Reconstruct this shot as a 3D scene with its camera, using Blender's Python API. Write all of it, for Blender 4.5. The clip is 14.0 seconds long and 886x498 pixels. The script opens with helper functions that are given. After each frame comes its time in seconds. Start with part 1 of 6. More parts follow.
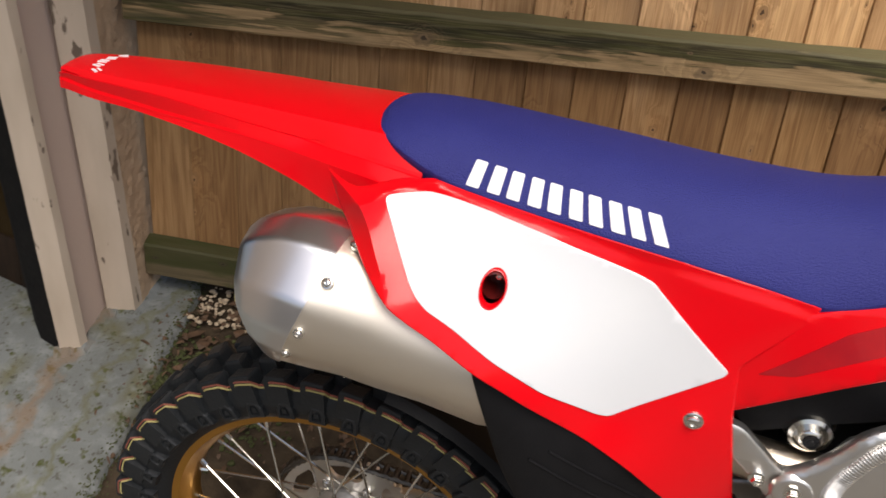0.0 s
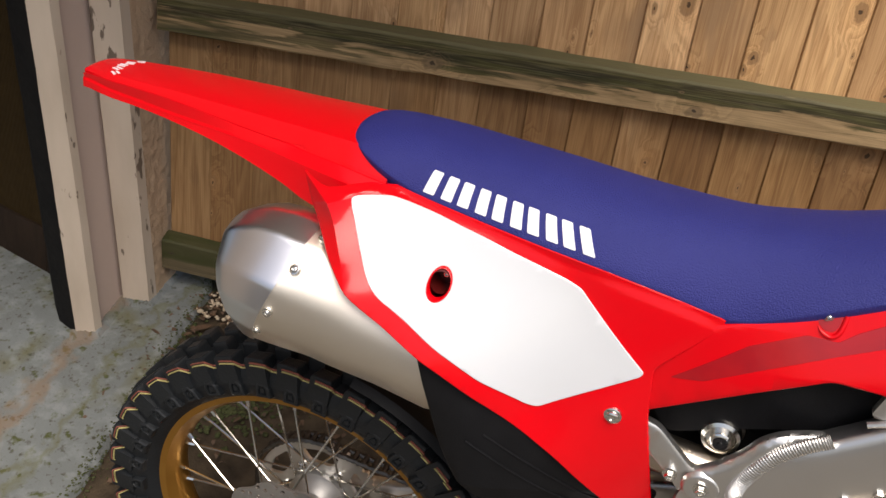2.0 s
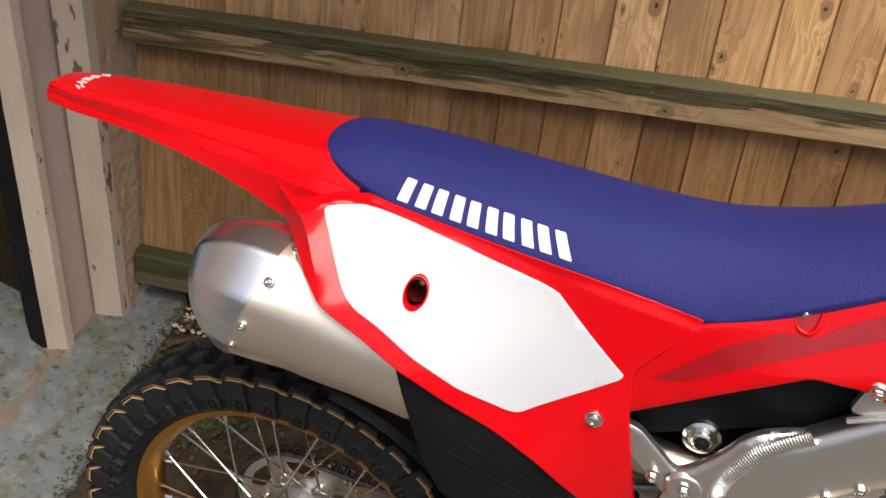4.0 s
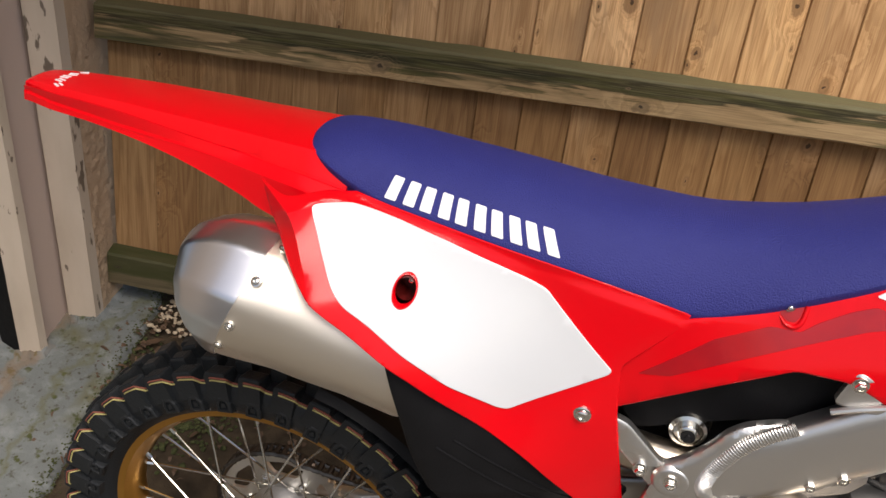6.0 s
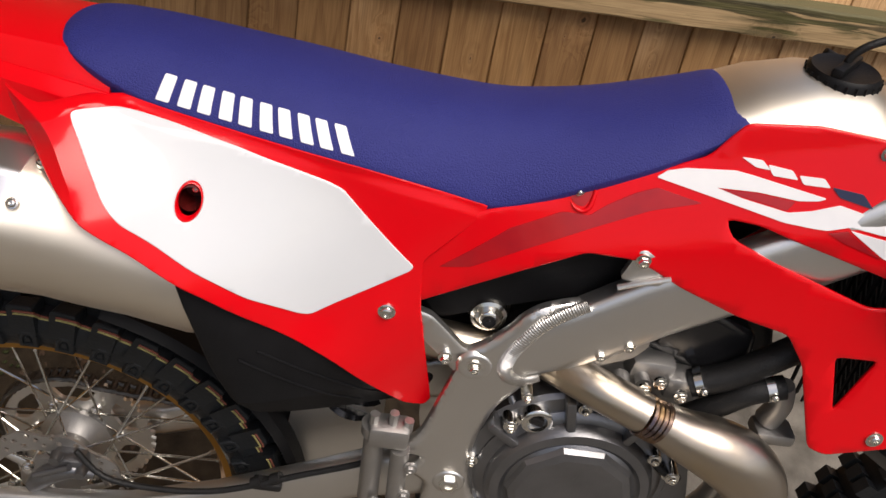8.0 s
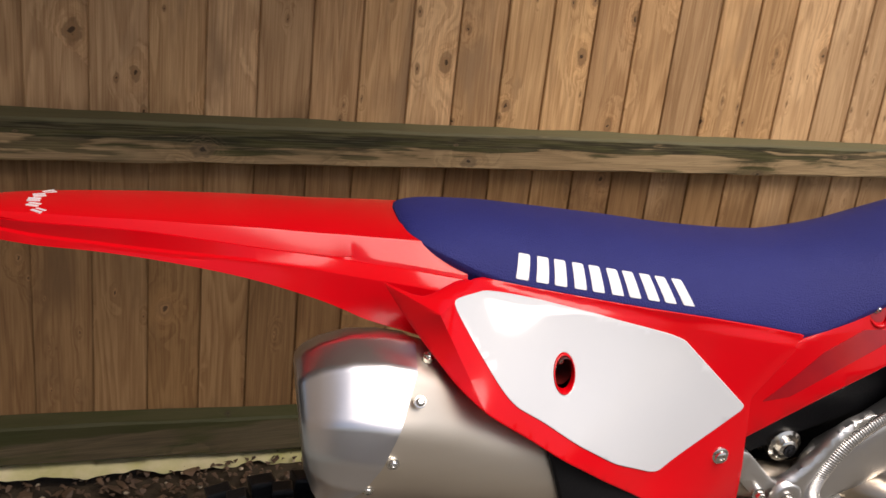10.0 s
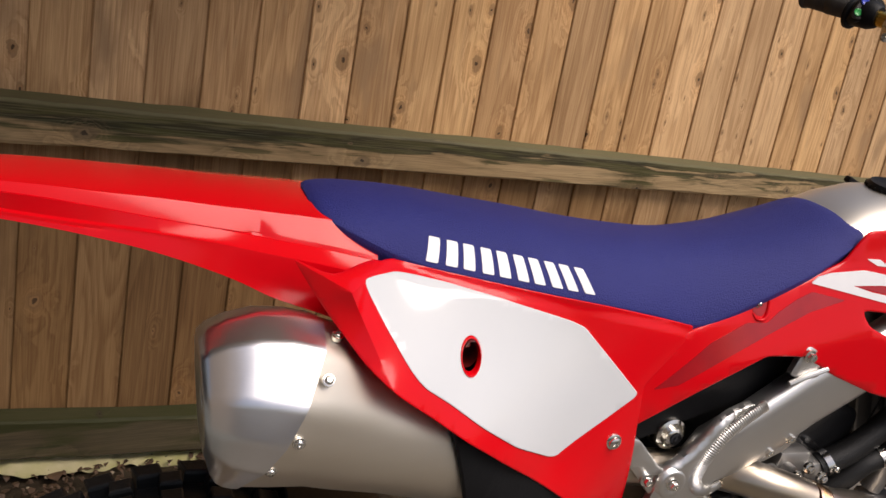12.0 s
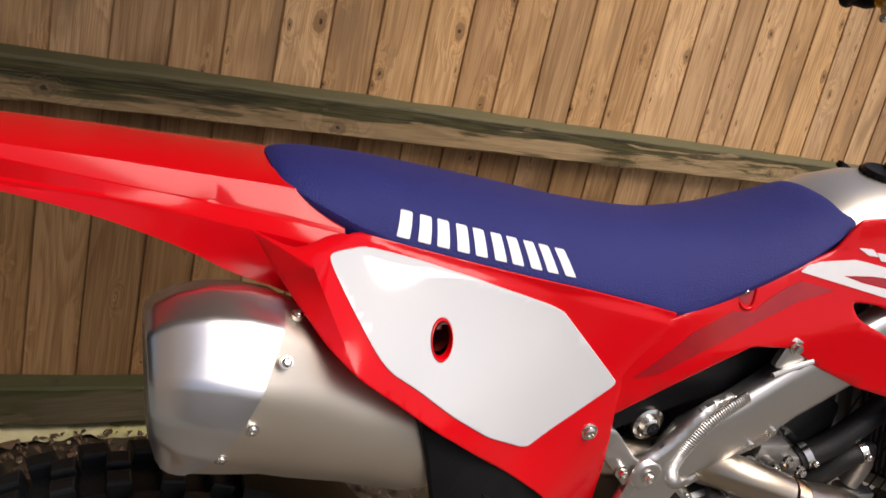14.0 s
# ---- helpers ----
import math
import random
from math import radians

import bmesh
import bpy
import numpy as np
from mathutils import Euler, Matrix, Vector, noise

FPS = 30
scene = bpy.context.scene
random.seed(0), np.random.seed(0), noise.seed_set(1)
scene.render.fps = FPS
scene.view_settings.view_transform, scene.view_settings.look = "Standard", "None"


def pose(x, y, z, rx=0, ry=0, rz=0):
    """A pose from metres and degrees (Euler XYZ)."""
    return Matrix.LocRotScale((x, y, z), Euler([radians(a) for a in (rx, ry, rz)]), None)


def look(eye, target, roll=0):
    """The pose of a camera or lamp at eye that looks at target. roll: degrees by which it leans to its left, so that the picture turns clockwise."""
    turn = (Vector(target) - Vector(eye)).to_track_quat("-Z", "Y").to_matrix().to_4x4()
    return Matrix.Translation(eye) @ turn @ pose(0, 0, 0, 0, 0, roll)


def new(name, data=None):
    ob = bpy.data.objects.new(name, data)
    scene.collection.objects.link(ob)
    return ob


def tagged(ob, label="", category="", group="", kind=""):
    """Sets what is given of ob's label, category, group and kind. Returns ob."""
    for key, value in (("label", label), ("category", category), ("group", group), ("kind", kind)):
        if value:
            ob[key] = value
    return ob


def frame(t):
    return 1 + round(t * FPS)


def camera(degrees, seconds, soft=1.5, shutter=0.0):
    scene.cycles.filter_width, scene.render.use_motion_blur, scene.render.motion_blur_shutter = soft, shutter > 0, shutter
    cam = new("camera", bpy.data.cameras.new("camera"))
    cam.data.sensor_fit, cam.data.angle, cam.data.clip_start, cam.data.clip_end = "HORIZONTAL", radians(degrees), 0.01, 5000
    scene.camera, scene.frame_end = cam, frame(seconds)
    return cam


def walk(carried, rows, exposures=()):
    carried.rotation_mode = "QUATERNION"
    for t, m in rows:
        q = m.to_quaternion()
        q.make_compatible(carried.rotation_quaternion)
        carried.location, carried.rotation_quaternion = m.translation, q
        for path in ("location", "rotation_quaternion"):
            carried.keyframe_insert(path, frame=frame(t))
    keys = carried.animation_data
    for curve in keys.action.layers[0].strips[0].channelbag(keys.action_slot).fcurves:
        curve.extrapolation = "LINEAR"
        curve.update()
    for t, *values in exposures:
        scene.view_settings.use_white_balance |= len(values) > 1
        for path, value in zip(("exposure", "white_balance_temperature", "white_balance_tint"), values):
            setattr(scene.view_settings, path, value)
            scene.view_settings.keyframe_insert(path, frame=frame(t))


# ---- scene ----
cam = camera(55.5, 14.0, soft=1.5, shutter=0.35)
PATH = [
    (0, (0.3563, -0.8020, 1.3754), (-0.0200, 0.6973, 0.4531), 3.17),
    (0.2, (0.4152, -0.8350, 1.3943), (-0.0160, 0.6513, 0.4750), 3.76),
    (0.5, (0.4743, -0.8696, 1.4046), (0.0178, 0.6201, 0.5033), 5.45),
    (1, (0.4745, -0.8826, 1.4058), (0.0193, 0.6208, 0.5267), 6.28),
    (1.5, (0.4734, -0.8773, 1.4100), (0.0220, 0.6263, 0.5295), 5.72),
    (2, (0.4619, -0.8796, 1.4112), (0.0125, 0.6248, 0.5310), 5.77),
    (2.5, (0.4625, -0.8780, 1.4101), (0.0197, 0.6326, 0.5372), 5.75),
    (3, (0.4563, -0.8776, 1.4093), (0.0300, 0.6413, 0.5426), 5.81),
    (3.2, (0.4607, -0.8709, 1.4103), (0.0365, 0.6485, 0.5434), 5.47),
    (5.5, (0.4482, -0.8745, 1.4097), (0.0889, 0.6611, 0.5420), 5.41),
    (6, (0.4410, -0.8762, 1.4104), (0.1003, 0.6624, 0.5404), 5.62),
    (6.5, (0.4446, -0.8685, 1.4069), (0.1153, 0.6720, 0.5360), 5.45),
    (7, (0.4463, -0.8651, 1.4063), (0.1952, 0.6786, 0.5154), 5.86),
    (7.2, (0.4596, -0.8440, 1.4168), (0.2769, 0.6777, 0.4729), 6.32),
    (7.5, (0.4905, -0.8390, 1.3876), (0.5173, 0.6810, 0.4238), 9.06),
    (7.8, (0.4770, -0.8300, 1.4013), (0.5975, 0.6454, 0.3772), 10.46),
    (8, (0.4300, -0.8340, 1.4125), (0.5782, 0.7380, 0.2985), 11.2),
    (8.2, (0.4400, -0.8441, 1.4043), (0.4319, 0.6476, 0.3969), 8.06),
    (8.5, (0.3367, -0.8365, 1.3830), (0.3410, 0.6863, 0.4234), 8.12),
    (8.6, (0.3325, -0.8191, 1.3702), (0.2590, 0.7138, 0.4295), 6.19),
    (8.8, (0.2034, -0.8067, 1.3642), (0.2076, 0.7645, 0.4861), 5.64),
    (9, (0.0856, -0.7782, 1.3565), (0.2787, 0.8162, 0.5436), 7.38),
    (9.2, (0.0313, -0.7859, 1.3609), (0.2953, 0.8239, 0.6000), 6.71),
    (11.3, (-0.1153, -0.8154, 1.3006), (0.5478, 0.7490, 0.7067), 12.50),
    (11.5, (-0.1158, -0.8132, 1.3017), (0.5555, 0.7457, 0.7023), 12.41),
    (12, (-0.1061, -0.8086, 1.3044), (0.5819, 0.7435, 0.7064), 11.86),
    (12.5, (-0.0903, -0.8094, 1.3105), (0.6083, 0.7400, 0.7177), 11.64),
    (13, (-0.0885, -0.7991, 1.3089), (0.6300, 0.7467, 0.7309), 12.08),
    (13.5, (-0.0880, -0.7709, 1.3047), (0.6433, 0.7656, 0.7176), 13.23),
    (14, (-0.0798, -0.7596, 1.2890), (0.6560, 0.7526, 0.6471), 14.41),
]
walk(cam, [(t, look(eye, target, roll)) for t, eye, target, roll in PATH],
     [(0, 0.28, 6750, 12), (7.2, 0.26, 6750, 12), (8.6, -0.01, 6850, 14), (11.3, -0.05, 6850, 15), (14, -0.07, 6850, 15)])

# ---- light: open bright overcast sky over a narrow yard ----
world = bpy.data.worlds.new("sky")
scene.world = world
world.use_nodes = True
wn = world.node_tree.nodes
sky = wn.new("ShaderNodeTexSky")
sky.sky_type = "NISHITA"
sky.sun_disc = False
sky.sun_elevation = radians(58)
sky.sun_rotation = radians(143)
sky.air_density, sky.dust_density, sky.ozone_density = 1.0, 4.0, 1.0
wn["Background"].inputs["Strength"].default_value = 0.12
world.node_tree.links.new(sky.outputs[0], wn["Background"].inputs[0])
sun_data = bpy.data.lights.new("sun", "SUN")
sun_data.energy, sun_data.angle, sun_data.color = 2.9, radians(42), (1.0, 0.97, 0.93)
sun = new("sun", sun_data)
sun.matrix_world = look((1.2, -1.6, 3.3), (0, 0, 0))


# ---- materials ----
def mat(name, base, rough=0.5, metal=0.0, second=None, scale=8.0, mix=0.5, bump=0.0, bump_scale=60.0, coat=0.0,
        stretch=(1, 1, 1), rough_var=0.08, detail=5.0, aniso=0.0, spec=0.5):
    """A plain surface with variation at two scales: a slow tint between two colours, a fine grain in gloss and relief."""
    m = bpy.data.materials.new(name)
    m.use_nodes = True
    nt = m.node_tree
    n, link = nt.nodes, nt.links.new
    b = n["Principled BSDF"]
    b.inputs["Metallic"].default_value = metal
    b.inputs["Specular IOR Level"].default_value = spec
    b.inputs["Coat Weight"].default_value = coat
    b.inputs["Coat Roughness"].default_value = 0.06
    b.inputs["Anisotropic"].default_value = aniso
    tc = n.new("ShaderNodeTexCoord")
    mp = n.new("ShaderNodeMapping")
    mp.inputs["Scale"].default_value = stretch
    link(tc.outputs["Object"], mp.inputs[0])
    slow = n.new("ShaderNodeTexNoise")
    slow.inputs["Scale"].default_value, slow.inputs["Detail"].default_value = scale, detail
    link(mp.outputs[0], slow.inputs["Vector"])
    fine = n.new("ShaderNodeTexNoise")
    fine.inputs["Scale"].default_value, fine.inputs["Detail"].default_value = bump_scale, 3.0
    link(mp.outputs[0], fine.inputs["Vector"])
    ramp = n.new("ShaderNodeValToRGB")
    ramp.color_ramp.elements[0].position, ramp.color_ramp.elements[1].position = 0.5 - mix / 2, 0.5 + mix / 2
    ramp.color_ramp.elements[0].color = (*base, 1)
    ramp.color_ramp.elements[1].color = (*(second or base), 1)
    link(slow.outputs["Fac"], ramp.inputs[0])
    link(ramp.outputs[0], b.inputs["Base Color"])
    rr = n.new("ShaderNodeMapRange")
    rr.inputs["To Min"].default_value, rr.inputs["To Max"].default_value = max(0.02, rough - rough_var), min(1, rough + rough_var)
    link(fine.outputs["Fac"], rr.inputs["Value"])
    link(rr.outputs[0], b.inputs["Roughness"])
    if bump:
        bp = n.new("ShaderNodeBump")
        bp.inputs["Strength"].default_value, bp.inputs["Distance"].default_value = bump, 0.002
        link(fine.outputs["Fac"], bp.inputs["Height"])
        link(bp.outputs[0], b.inputs["Normal"])
    return m


def wood(name, pale, dark, stain, stain_amount, along=2, relief=0.5, damp_shade=None, patchy=(7.0, 2.6), crest=None, vary=(0.78, 1.18), knots=0.5):
    """Sawn softwood: growth rings that bend round knots, fibres, patches of stain; each piece shifted by its own random number."""
    m = bpy.data.materials.new(name)
    m.use_nodes = True
    nt = m.node_tree
    n, link = nt.nodes, nt.links.new
    b = n["Principled BSDF"]
    tc, info = n.new("ShaderNodeTexCoord"), n.new("ShaderNodeObjectInfo")
    sep = n.new("ShaderNodeSeparateXYZ")
    link(tc.outputs["Object"], sep.inputs[0])

    def calc(op, a, c=0.0, d=0.0):
        nd = n.new("ShaderNodeMath")
        nd.operation = op
        for sock, v in zip(nd.inputs, (a, c, d)):
            if isinstance(v, (int, float)):
                sock.default_value = v
            else:
                link(v, sock)
        return nd.outputs[0]

    shift = calc("MULTIPLY", info.outputs["Random"], 37.0)
    flat = n.new("ShaderNodeCombineXYZ")
    link(calc("ADD", sep.outputs["X" if along == 2 else "Z"], shift), flat.inputs[0])
    link(calc("ADD", sep.outputs["Z" if along == 2 else "X"], calc("MULTIPLY", shift, 1.7)), flat.inputs[1])
    link(sep.outputs["Y"], flat.inputs[2])

    def mapped(across, length):
        mp = n.new("ShaderNodeMapping")
        mp.inputs["Scale"].default_value = (across, length, across)
        link(flat.outputs[0], mp.inputs[0])
        return mp.outputs[0]

    def mixed(fac, a, c, kind="MIX"):
        mx = n.new("ShaderNodeMix")
        mx.data_type, mx.blend_type = "RGBA", kind
        for sock, v in ((mx.inputs[0], fac), (mx.inputs[6], a), (mx.inputs[7], c)):
            if isinstance(v, (int, float)):
                sock.default_value = v
            elif isinstance(v, tuple):
                sock.default_value = (*v, 1)
            else:
                link(v, sock)
        return mx.outputs[2]

    def stepped(value, lo, hi):
        r = n.new("ShaderNodeMapRange")
        r.inputs["From Min"].default_value, r.inputs["From Max"].default_value = lo, hi
        r.interpolation_type = "SMOOTHSTEP"
        link(value, r.inputs["Value"])
        return r.outputs[0]

    def noisy(vector, detail, distort=0.0):
        nz = n.new("ShaderNodeTexNoise")
        nz.inputs["Scale"].default_value, nz.inputs["Detail"].default_value, nz.inputs["Distortion"].default_value = 1.0, detail, distort
        link(vector, nz.inputs["Vector"])
        return nz.outputs["Fac"]

    def knot_cells(across, length, share):
        vor = n.new("ShaderNodeTexVoronoi")
        vor.voronoi_dimensions = "2D"
        vor.inputs["Scale"].default_value = 1.0
        wob = n.new("ShaderNodeVectorMath")
        wob.operation = "MULTIPLY_ADD"
        nz = n.new("ShaderNodeTexNoise")
        nz.inputs["Scale"].default_value = 1.0
        link(mapped(70.0, 70.0), nz.inputs["Vector"])
        link(nz.outputs["Color"], wob.inputs[0])
        wob.inputs[1].default_value = (0.10, 0.10, 0.0)
        link(mapped(across, length), wob.inputs[2])
        link(wob.outputs[0], vor.inputs["Vector"])
        col = n.new("ShaderNodeSeparateColor")
        link(vor.outputs["Color"], col.inputs[0])
        size = calc("MULTIPLY_ADD", col.outputs[1], 0.8, 0.55)
        return calc("DIVIDE", vor.outputs["Distance"], size), calc("LESS_THAN", col.outputs[0], share)

    big, big_on = knot_cells(7.0, 4.6, knots)
    pin, pin_on = knot_cells(17.0, 8.0, 0.26 * min(1.0, knots * 2))

    def disc(cell, lo, hi):
        return calc("MULTIPLY", stepped(cell[0], lo, hi), cell[1])

    big, pin = (big, big_on), (pin, pin_on)
    near = calc("ADD", disc(big, 0.50, 0.05), calc("MULTIPLY", disc(pin, 0.4, 0.05), 0.5))
    bend = n.new("ShaderNodeVectorMath")
    bend.operation = "MULTIPLY_ADD"
    link(near, bend.inputs[0])
    bend.inputs[1].default_value = (0.46, 0.46, 0.46)
    link(mapped(11.0, 0.8), bend.inputs[2])
    wave = noisy(bend.outputs[0], 2.5, 0.3)
    saw = calc("FRACT", calc("MULTIPLY", wave, 12.0))
    fibre = noisy(mapped(380.0, 9.0), 4.0)
    patch = noisy(mapped(*patchy), 6.0)
    grime = noisy(mapped(38.0, 9.0), 6.0)

    tone = mixed(calc("MULTIPLY", calc("MULTIPLY", stepped(saw, 0.1, 0.85), stepped(saw, 1.0, 0.82)), 0.8), pale, dark)
    tone = mixed(0.42, tone, mixed(stepped(fibre, 0.36, 0.62), dark, pale))
    lo, hi = vary
    tint = n.new("ShaderNodeValToRGB")
    mid = 0.5 * (lo + hi)
    tint.color_ramp.elements[0].color, tint.color_ramp.elements[1].color = (lo, lo * 0.97, lo * 0.95, 1), (hi, hi * 1.0, hi * 0.99, 1)
    for at, k, g, bl in ((0.28, 0.5 * (mid + hi), 0.97, 0.88), (0.5, 0.5 * (mid + lo), 0.94, 0.86), (0.75, mid, 1.02, 1.06)):
        tint.color_ramp.elements.new(at).color = (k, k * g, k * bl, 1)
    link(info.outputs["Random"], tint.inputs[0])
    tone = mixed(1.0, tone, tint.outputs[0], "MULTIPLY")
    # a slow drift of paler and greyer areas along the length
    drift = noisy(mapped(5.0, 2.2), 3.0, 0.6)
    tone = mixed(calc("MULTIPLY", stepped(drift, 0.42, 0.66), 0.35), tone, mixed(1.0, tone, (1.22, 1.24, 1.30), "MULTIPLY"))
    tone = mixed(calc("MULTIPLY", stepped(drift, 0.50, 0.34), 0.40), tone, mixed(1.0, tone, (0.74, 0.70, 0.66), "MULTIPLY"))
    tone = mixed(calc("MULTIPLY", stepped(patch, 0.62 - 0.3 * stain_amount, 0.78 - 0.3 * stain_amount), 0.85), tone, stain)
    tone = mixed(calc("MULTIPLY", stepped(grime, 0.56, 0.72), 0.35), tone, stain)
    if crest:
        # dark ragged algae below the upper edge, green on the edge itself
        band, top, black, green = crest
        streak = noisy(mapped(75.0, 4.5), 7.0, 0.5)
        high = calc("ADD", calc("MULTIPLY_ADD", patch, 0.12, sep.outputs["Z"]), calc("MULTIPLY_ADD", streak, 0.14, -0.07 - 0.06))
        crust = mixed(stepped(streak, 0.42, 0.66), black, tuple(3.6 * c for c in black))
        crust = mixed(calc("MULTIPLY", stepped(fibre, 0.45, 0.65), 0.35), crust, green)
        tone = mixed(calc("MULTIPLY", stepped(high, band - 0.010, band + 0.006), 0.93), tone, crust)
        # thinner tongues of the same growth along the grain lower down
        tongue = noisy(mapped(34.0, 2.6), 6.0, 0.4)
        tone = mixed(calc("MULTIPLY", stepped(tongue, 0.60, 0.66), 0.75), tone, crust)
        edge = calc("MULTIPLY_ADD", grime, 0.02, sep.outputs["Z"])
        tone = mixed(calc("MULTIPLY", stepped(edge, top + 0.006, top + 0.014), 0.8), tone, mixed(fibre, green, tuple(0.6 * c for c in green)))
    if damp_shade:
        # shade below the rail, plus some damp, painted in to an uneven height
        shade_height = calc("MULTIPLY_ADD", patch, 0.45, sep.outputs["Z"])
        tone = mixed(stepped(shade_height, 1.02, 0.84), tone, mixed(1.0, tone, damp_shade, "MULTIPLY"))
    halo = calc("MULTIPLY", disc(big, 0.34, 0.13), 0.40)
    tone = mixed(halo, tone, mixed(1.0, tone, (1.22, 1.18, 1.12), "MULTIPLY"))
    rings = stepped(calc("SINE", calc("MULTIPLY", big[0], 170.0)), -0.2, 0.9)
    tone = mixed(calc("MULTIPLY", calc("MULTIPLY", disc(big, 0.24, 0.10), rings), 0.34), tone, dark)
    for cell, r in ((big, 0.078), (pin, 0.075)):
        tone = mixed(calc("MULTIPLY", disc(cell, r * 1.45, r * 0.9), 0.66), tone, tuple(0.55 * c for c in dark))
        tone = mixed(calc("MULTIPLY", disc(cell, r * 0.85, r * 0.6), 0.55), tone, tuple(0.95 * c for c in dark))
        tone = mixed(disc(cell, r * 0.40, r * 0.25), tone, tuple(0.22 * c for c in dark))
    link(tone, b.inputs["Base Color"])
    b.inputs["Roughness"].default_value = 0.7
    b.inputs["Specular IOR Level"].default_value = 0.3
    bp = n.new("ShaderNodeBump")
    bp.inputs["Strength"].default_value, bp.inputs["Distance"].default_value = relief, 0.0015
    link(calc("SUBTRACT", calc("ADD", fibre, calc("MULTIPLY", saw, -0.5)), calc("MULTIPLY", disc(big, 0.16, 0.08), 0.8)), bp.inputs["Height"])
    link(bp.outputs[0], b.inputs["Normal"])
    return m


def peeling(name, paint, worn):
    """Old gloss paint on timber, flaked off to grey wood in ragged patches."""
    m = mat(name, paint, 0.5, 0, worn, 12, 0.5, 0.2, 90, stretch=(1, 1, 0.3))
    nt = m.node_tree
    n, link = nt.nodes, nt.links.new
    b = n["Principled BSDF"]
    base = b.inputs["Base Color"].links[0].from_socket
    tc, mp, nz, r, mx = (n.new("ShaderNode" + k) for k in ("TexCoord", "Mapping", "TexNoise", "MapRange", "Mix"))
    mp.inputs["Scale"].default_value = (30, 30, 11)
    link(tc.outputs["Object"], mp.inputs[0])
    link(mp.outputs[0], nz.inputs["Vector"])
    nz.inputs["Scale"].default_value, nz.inputs["Detail"].default_value = 1.0, 7.0
    r.inputs["From Min"].default_value, r.inputs["From Max"].default_value = 0.635, 0.655
    link(nz.outputs["Fac"], r.inputs["Value"])
    mx.data_type = "RGBA"
    link(r.outputs[0], mx.inputs[0])
    link(base, mx.inputs[6])
    mx.inputs[7].default_value = (0.13, 0.10, 0.075, 1)
    link(mx.outputs[2], b.inputs["Base Color"])
    return m


RED = mat("red_plastic", (0.64, 0.002, 0.006), 0.14, 0, (0.68, 0.003, 0.008), 5, 0.6, 0.0, 300, 0.0, rough_var=0.03, spec=0.30)
RED_DARK = mat("dark_red_print", (0.30, 0.004, 0.010), 0.22, 0, (0.42, 0.006, 0.010), 30, 0.5, coat=0.3, rough_var=0.03)
WHITE = mat("white_plastic", (0.64, 0.66, 0.675), 0.10, 0, (0.61, 0.63, 0.65), 9, 0.7, 0.0, 200, 0.0, rough_var=0.03, spec=0.55)
PRINT = mat("white_print", (0.82, 0.82, 0.83), 0.35, 0, (0.76, 0.76, 0.78), 40, 0.6)
NAVY = mat("navy_print", (0.012, 0.016, 0.05), 0.3, 0, (0.016, 0.02, 0.06), 40)
BLUE = mat("blue_seat_cover", (0.019, 0.022, 0.150), 0.56, 0, (0.024, 0.028, 0.172), 14, 0.6, 0.75, 620, rough_var=0.05, spec=0.28)
BLACK = mat("black_plastic", (0.004, 0.004, 0.0045), 0.5, 0, (0.007, 0.007, 0.008), 25, 0.6, 0.12, 350, spec=0.2)
GLOSS_BLACK = mat("gloss_black_paint", (0.010, 0.010, 0.011), 0.18, 0, (0.014, 0.014, 0.015), 20)
RUBBER = mat("tyre_rubber", (0.0065, 0.0078, 0.0092), 0.42, 0, (0.012, 0.014, 0.016), 18, 0.6, 0.25, 260, spec=0.34)
GRIP = mat("worn_grip_rubber", (0.040, 0.038, 0.036), 0.62, 0, (0.062, 0.058, 0.054), 70, 0.6, 0.35, 600, spec=0.3)
HOSE = mat("rubber_hose", (0.007, 0.007, 0.0075), 0.5, 0, (0.012, 0.012, 0.012), 60, 0.5, 0.4, 500, spec=0.35)
TITAN = mat("brushed_titanium", (0.76, 0.69, 0.585), 0.44, 1, (0.82, 0.765, 0.67), 3, 0.8, 0.03, 300, stretch=(1, 1, 10), rough_var=0.05)
STEEL_CAP = mat("brushed_steel", (0.72, 0.72, 0.74), 0.30, 1, (0.80, 0.80, 0.82), 5, 0.7, 0.02, 260, stretch=(0.3, 1, 3), rough_var=0.04)
ALLOY = mat("satin_aluminium", (0.70, 0.69, 0.665), 0.36, 1, (0.77, 0.76, 0.735), 9, 0.7, 0.05, 400, rough_var=0.06)
WELL = mat("red_brown_well", (0.06, 0.004, 0.004), 0.3, 0, (0.08, 0.006, 0.005), 30)
CAST = mat("cast_alloy_grey", (0.17, 0.172, 0.18), 0.34, 0.9, (0.24, 0.242, 0.25), 20, 0.6, 0.15, 500, rough_var=0.08)
CAST_LIGHT = mat("cast_alloy_light", (0.36, 0.35, 0.34), 0.42, 0.9, (0.46, 0.45, 0.43), 20, 0.6, 0.25, 500)
CHROME = mat("bright_zinc", (0.78, 0.77, 0.74), 0.16, 1, (0.66, 0.64, 0.58), 30, 0.6)
GOLD = mat("gold_anodised", (0.40, 0.20, 0.035), 0.34, 0.85, (0.46, 0.24, 0.05), 12, 0.6, 0.05, 300)
GOLD_BAR = mat("gold_bar", (0.62, 0.40, 0.08), 0.25, 1, (0.66, 0.44, 0.10), 20)
HEADER = mat("heat_tinted_titanium", (0.50, 0.41, 0.29), 0.32, 1, (0.50, 0.46, 0.42), 11, 0.5, 0.03, 200)
TINT = mat("blued_weld_ring", (0.16, 0.13, 0.17), 0.28, 1, (0.34, 0.22, 0.10), 60, 0.6)
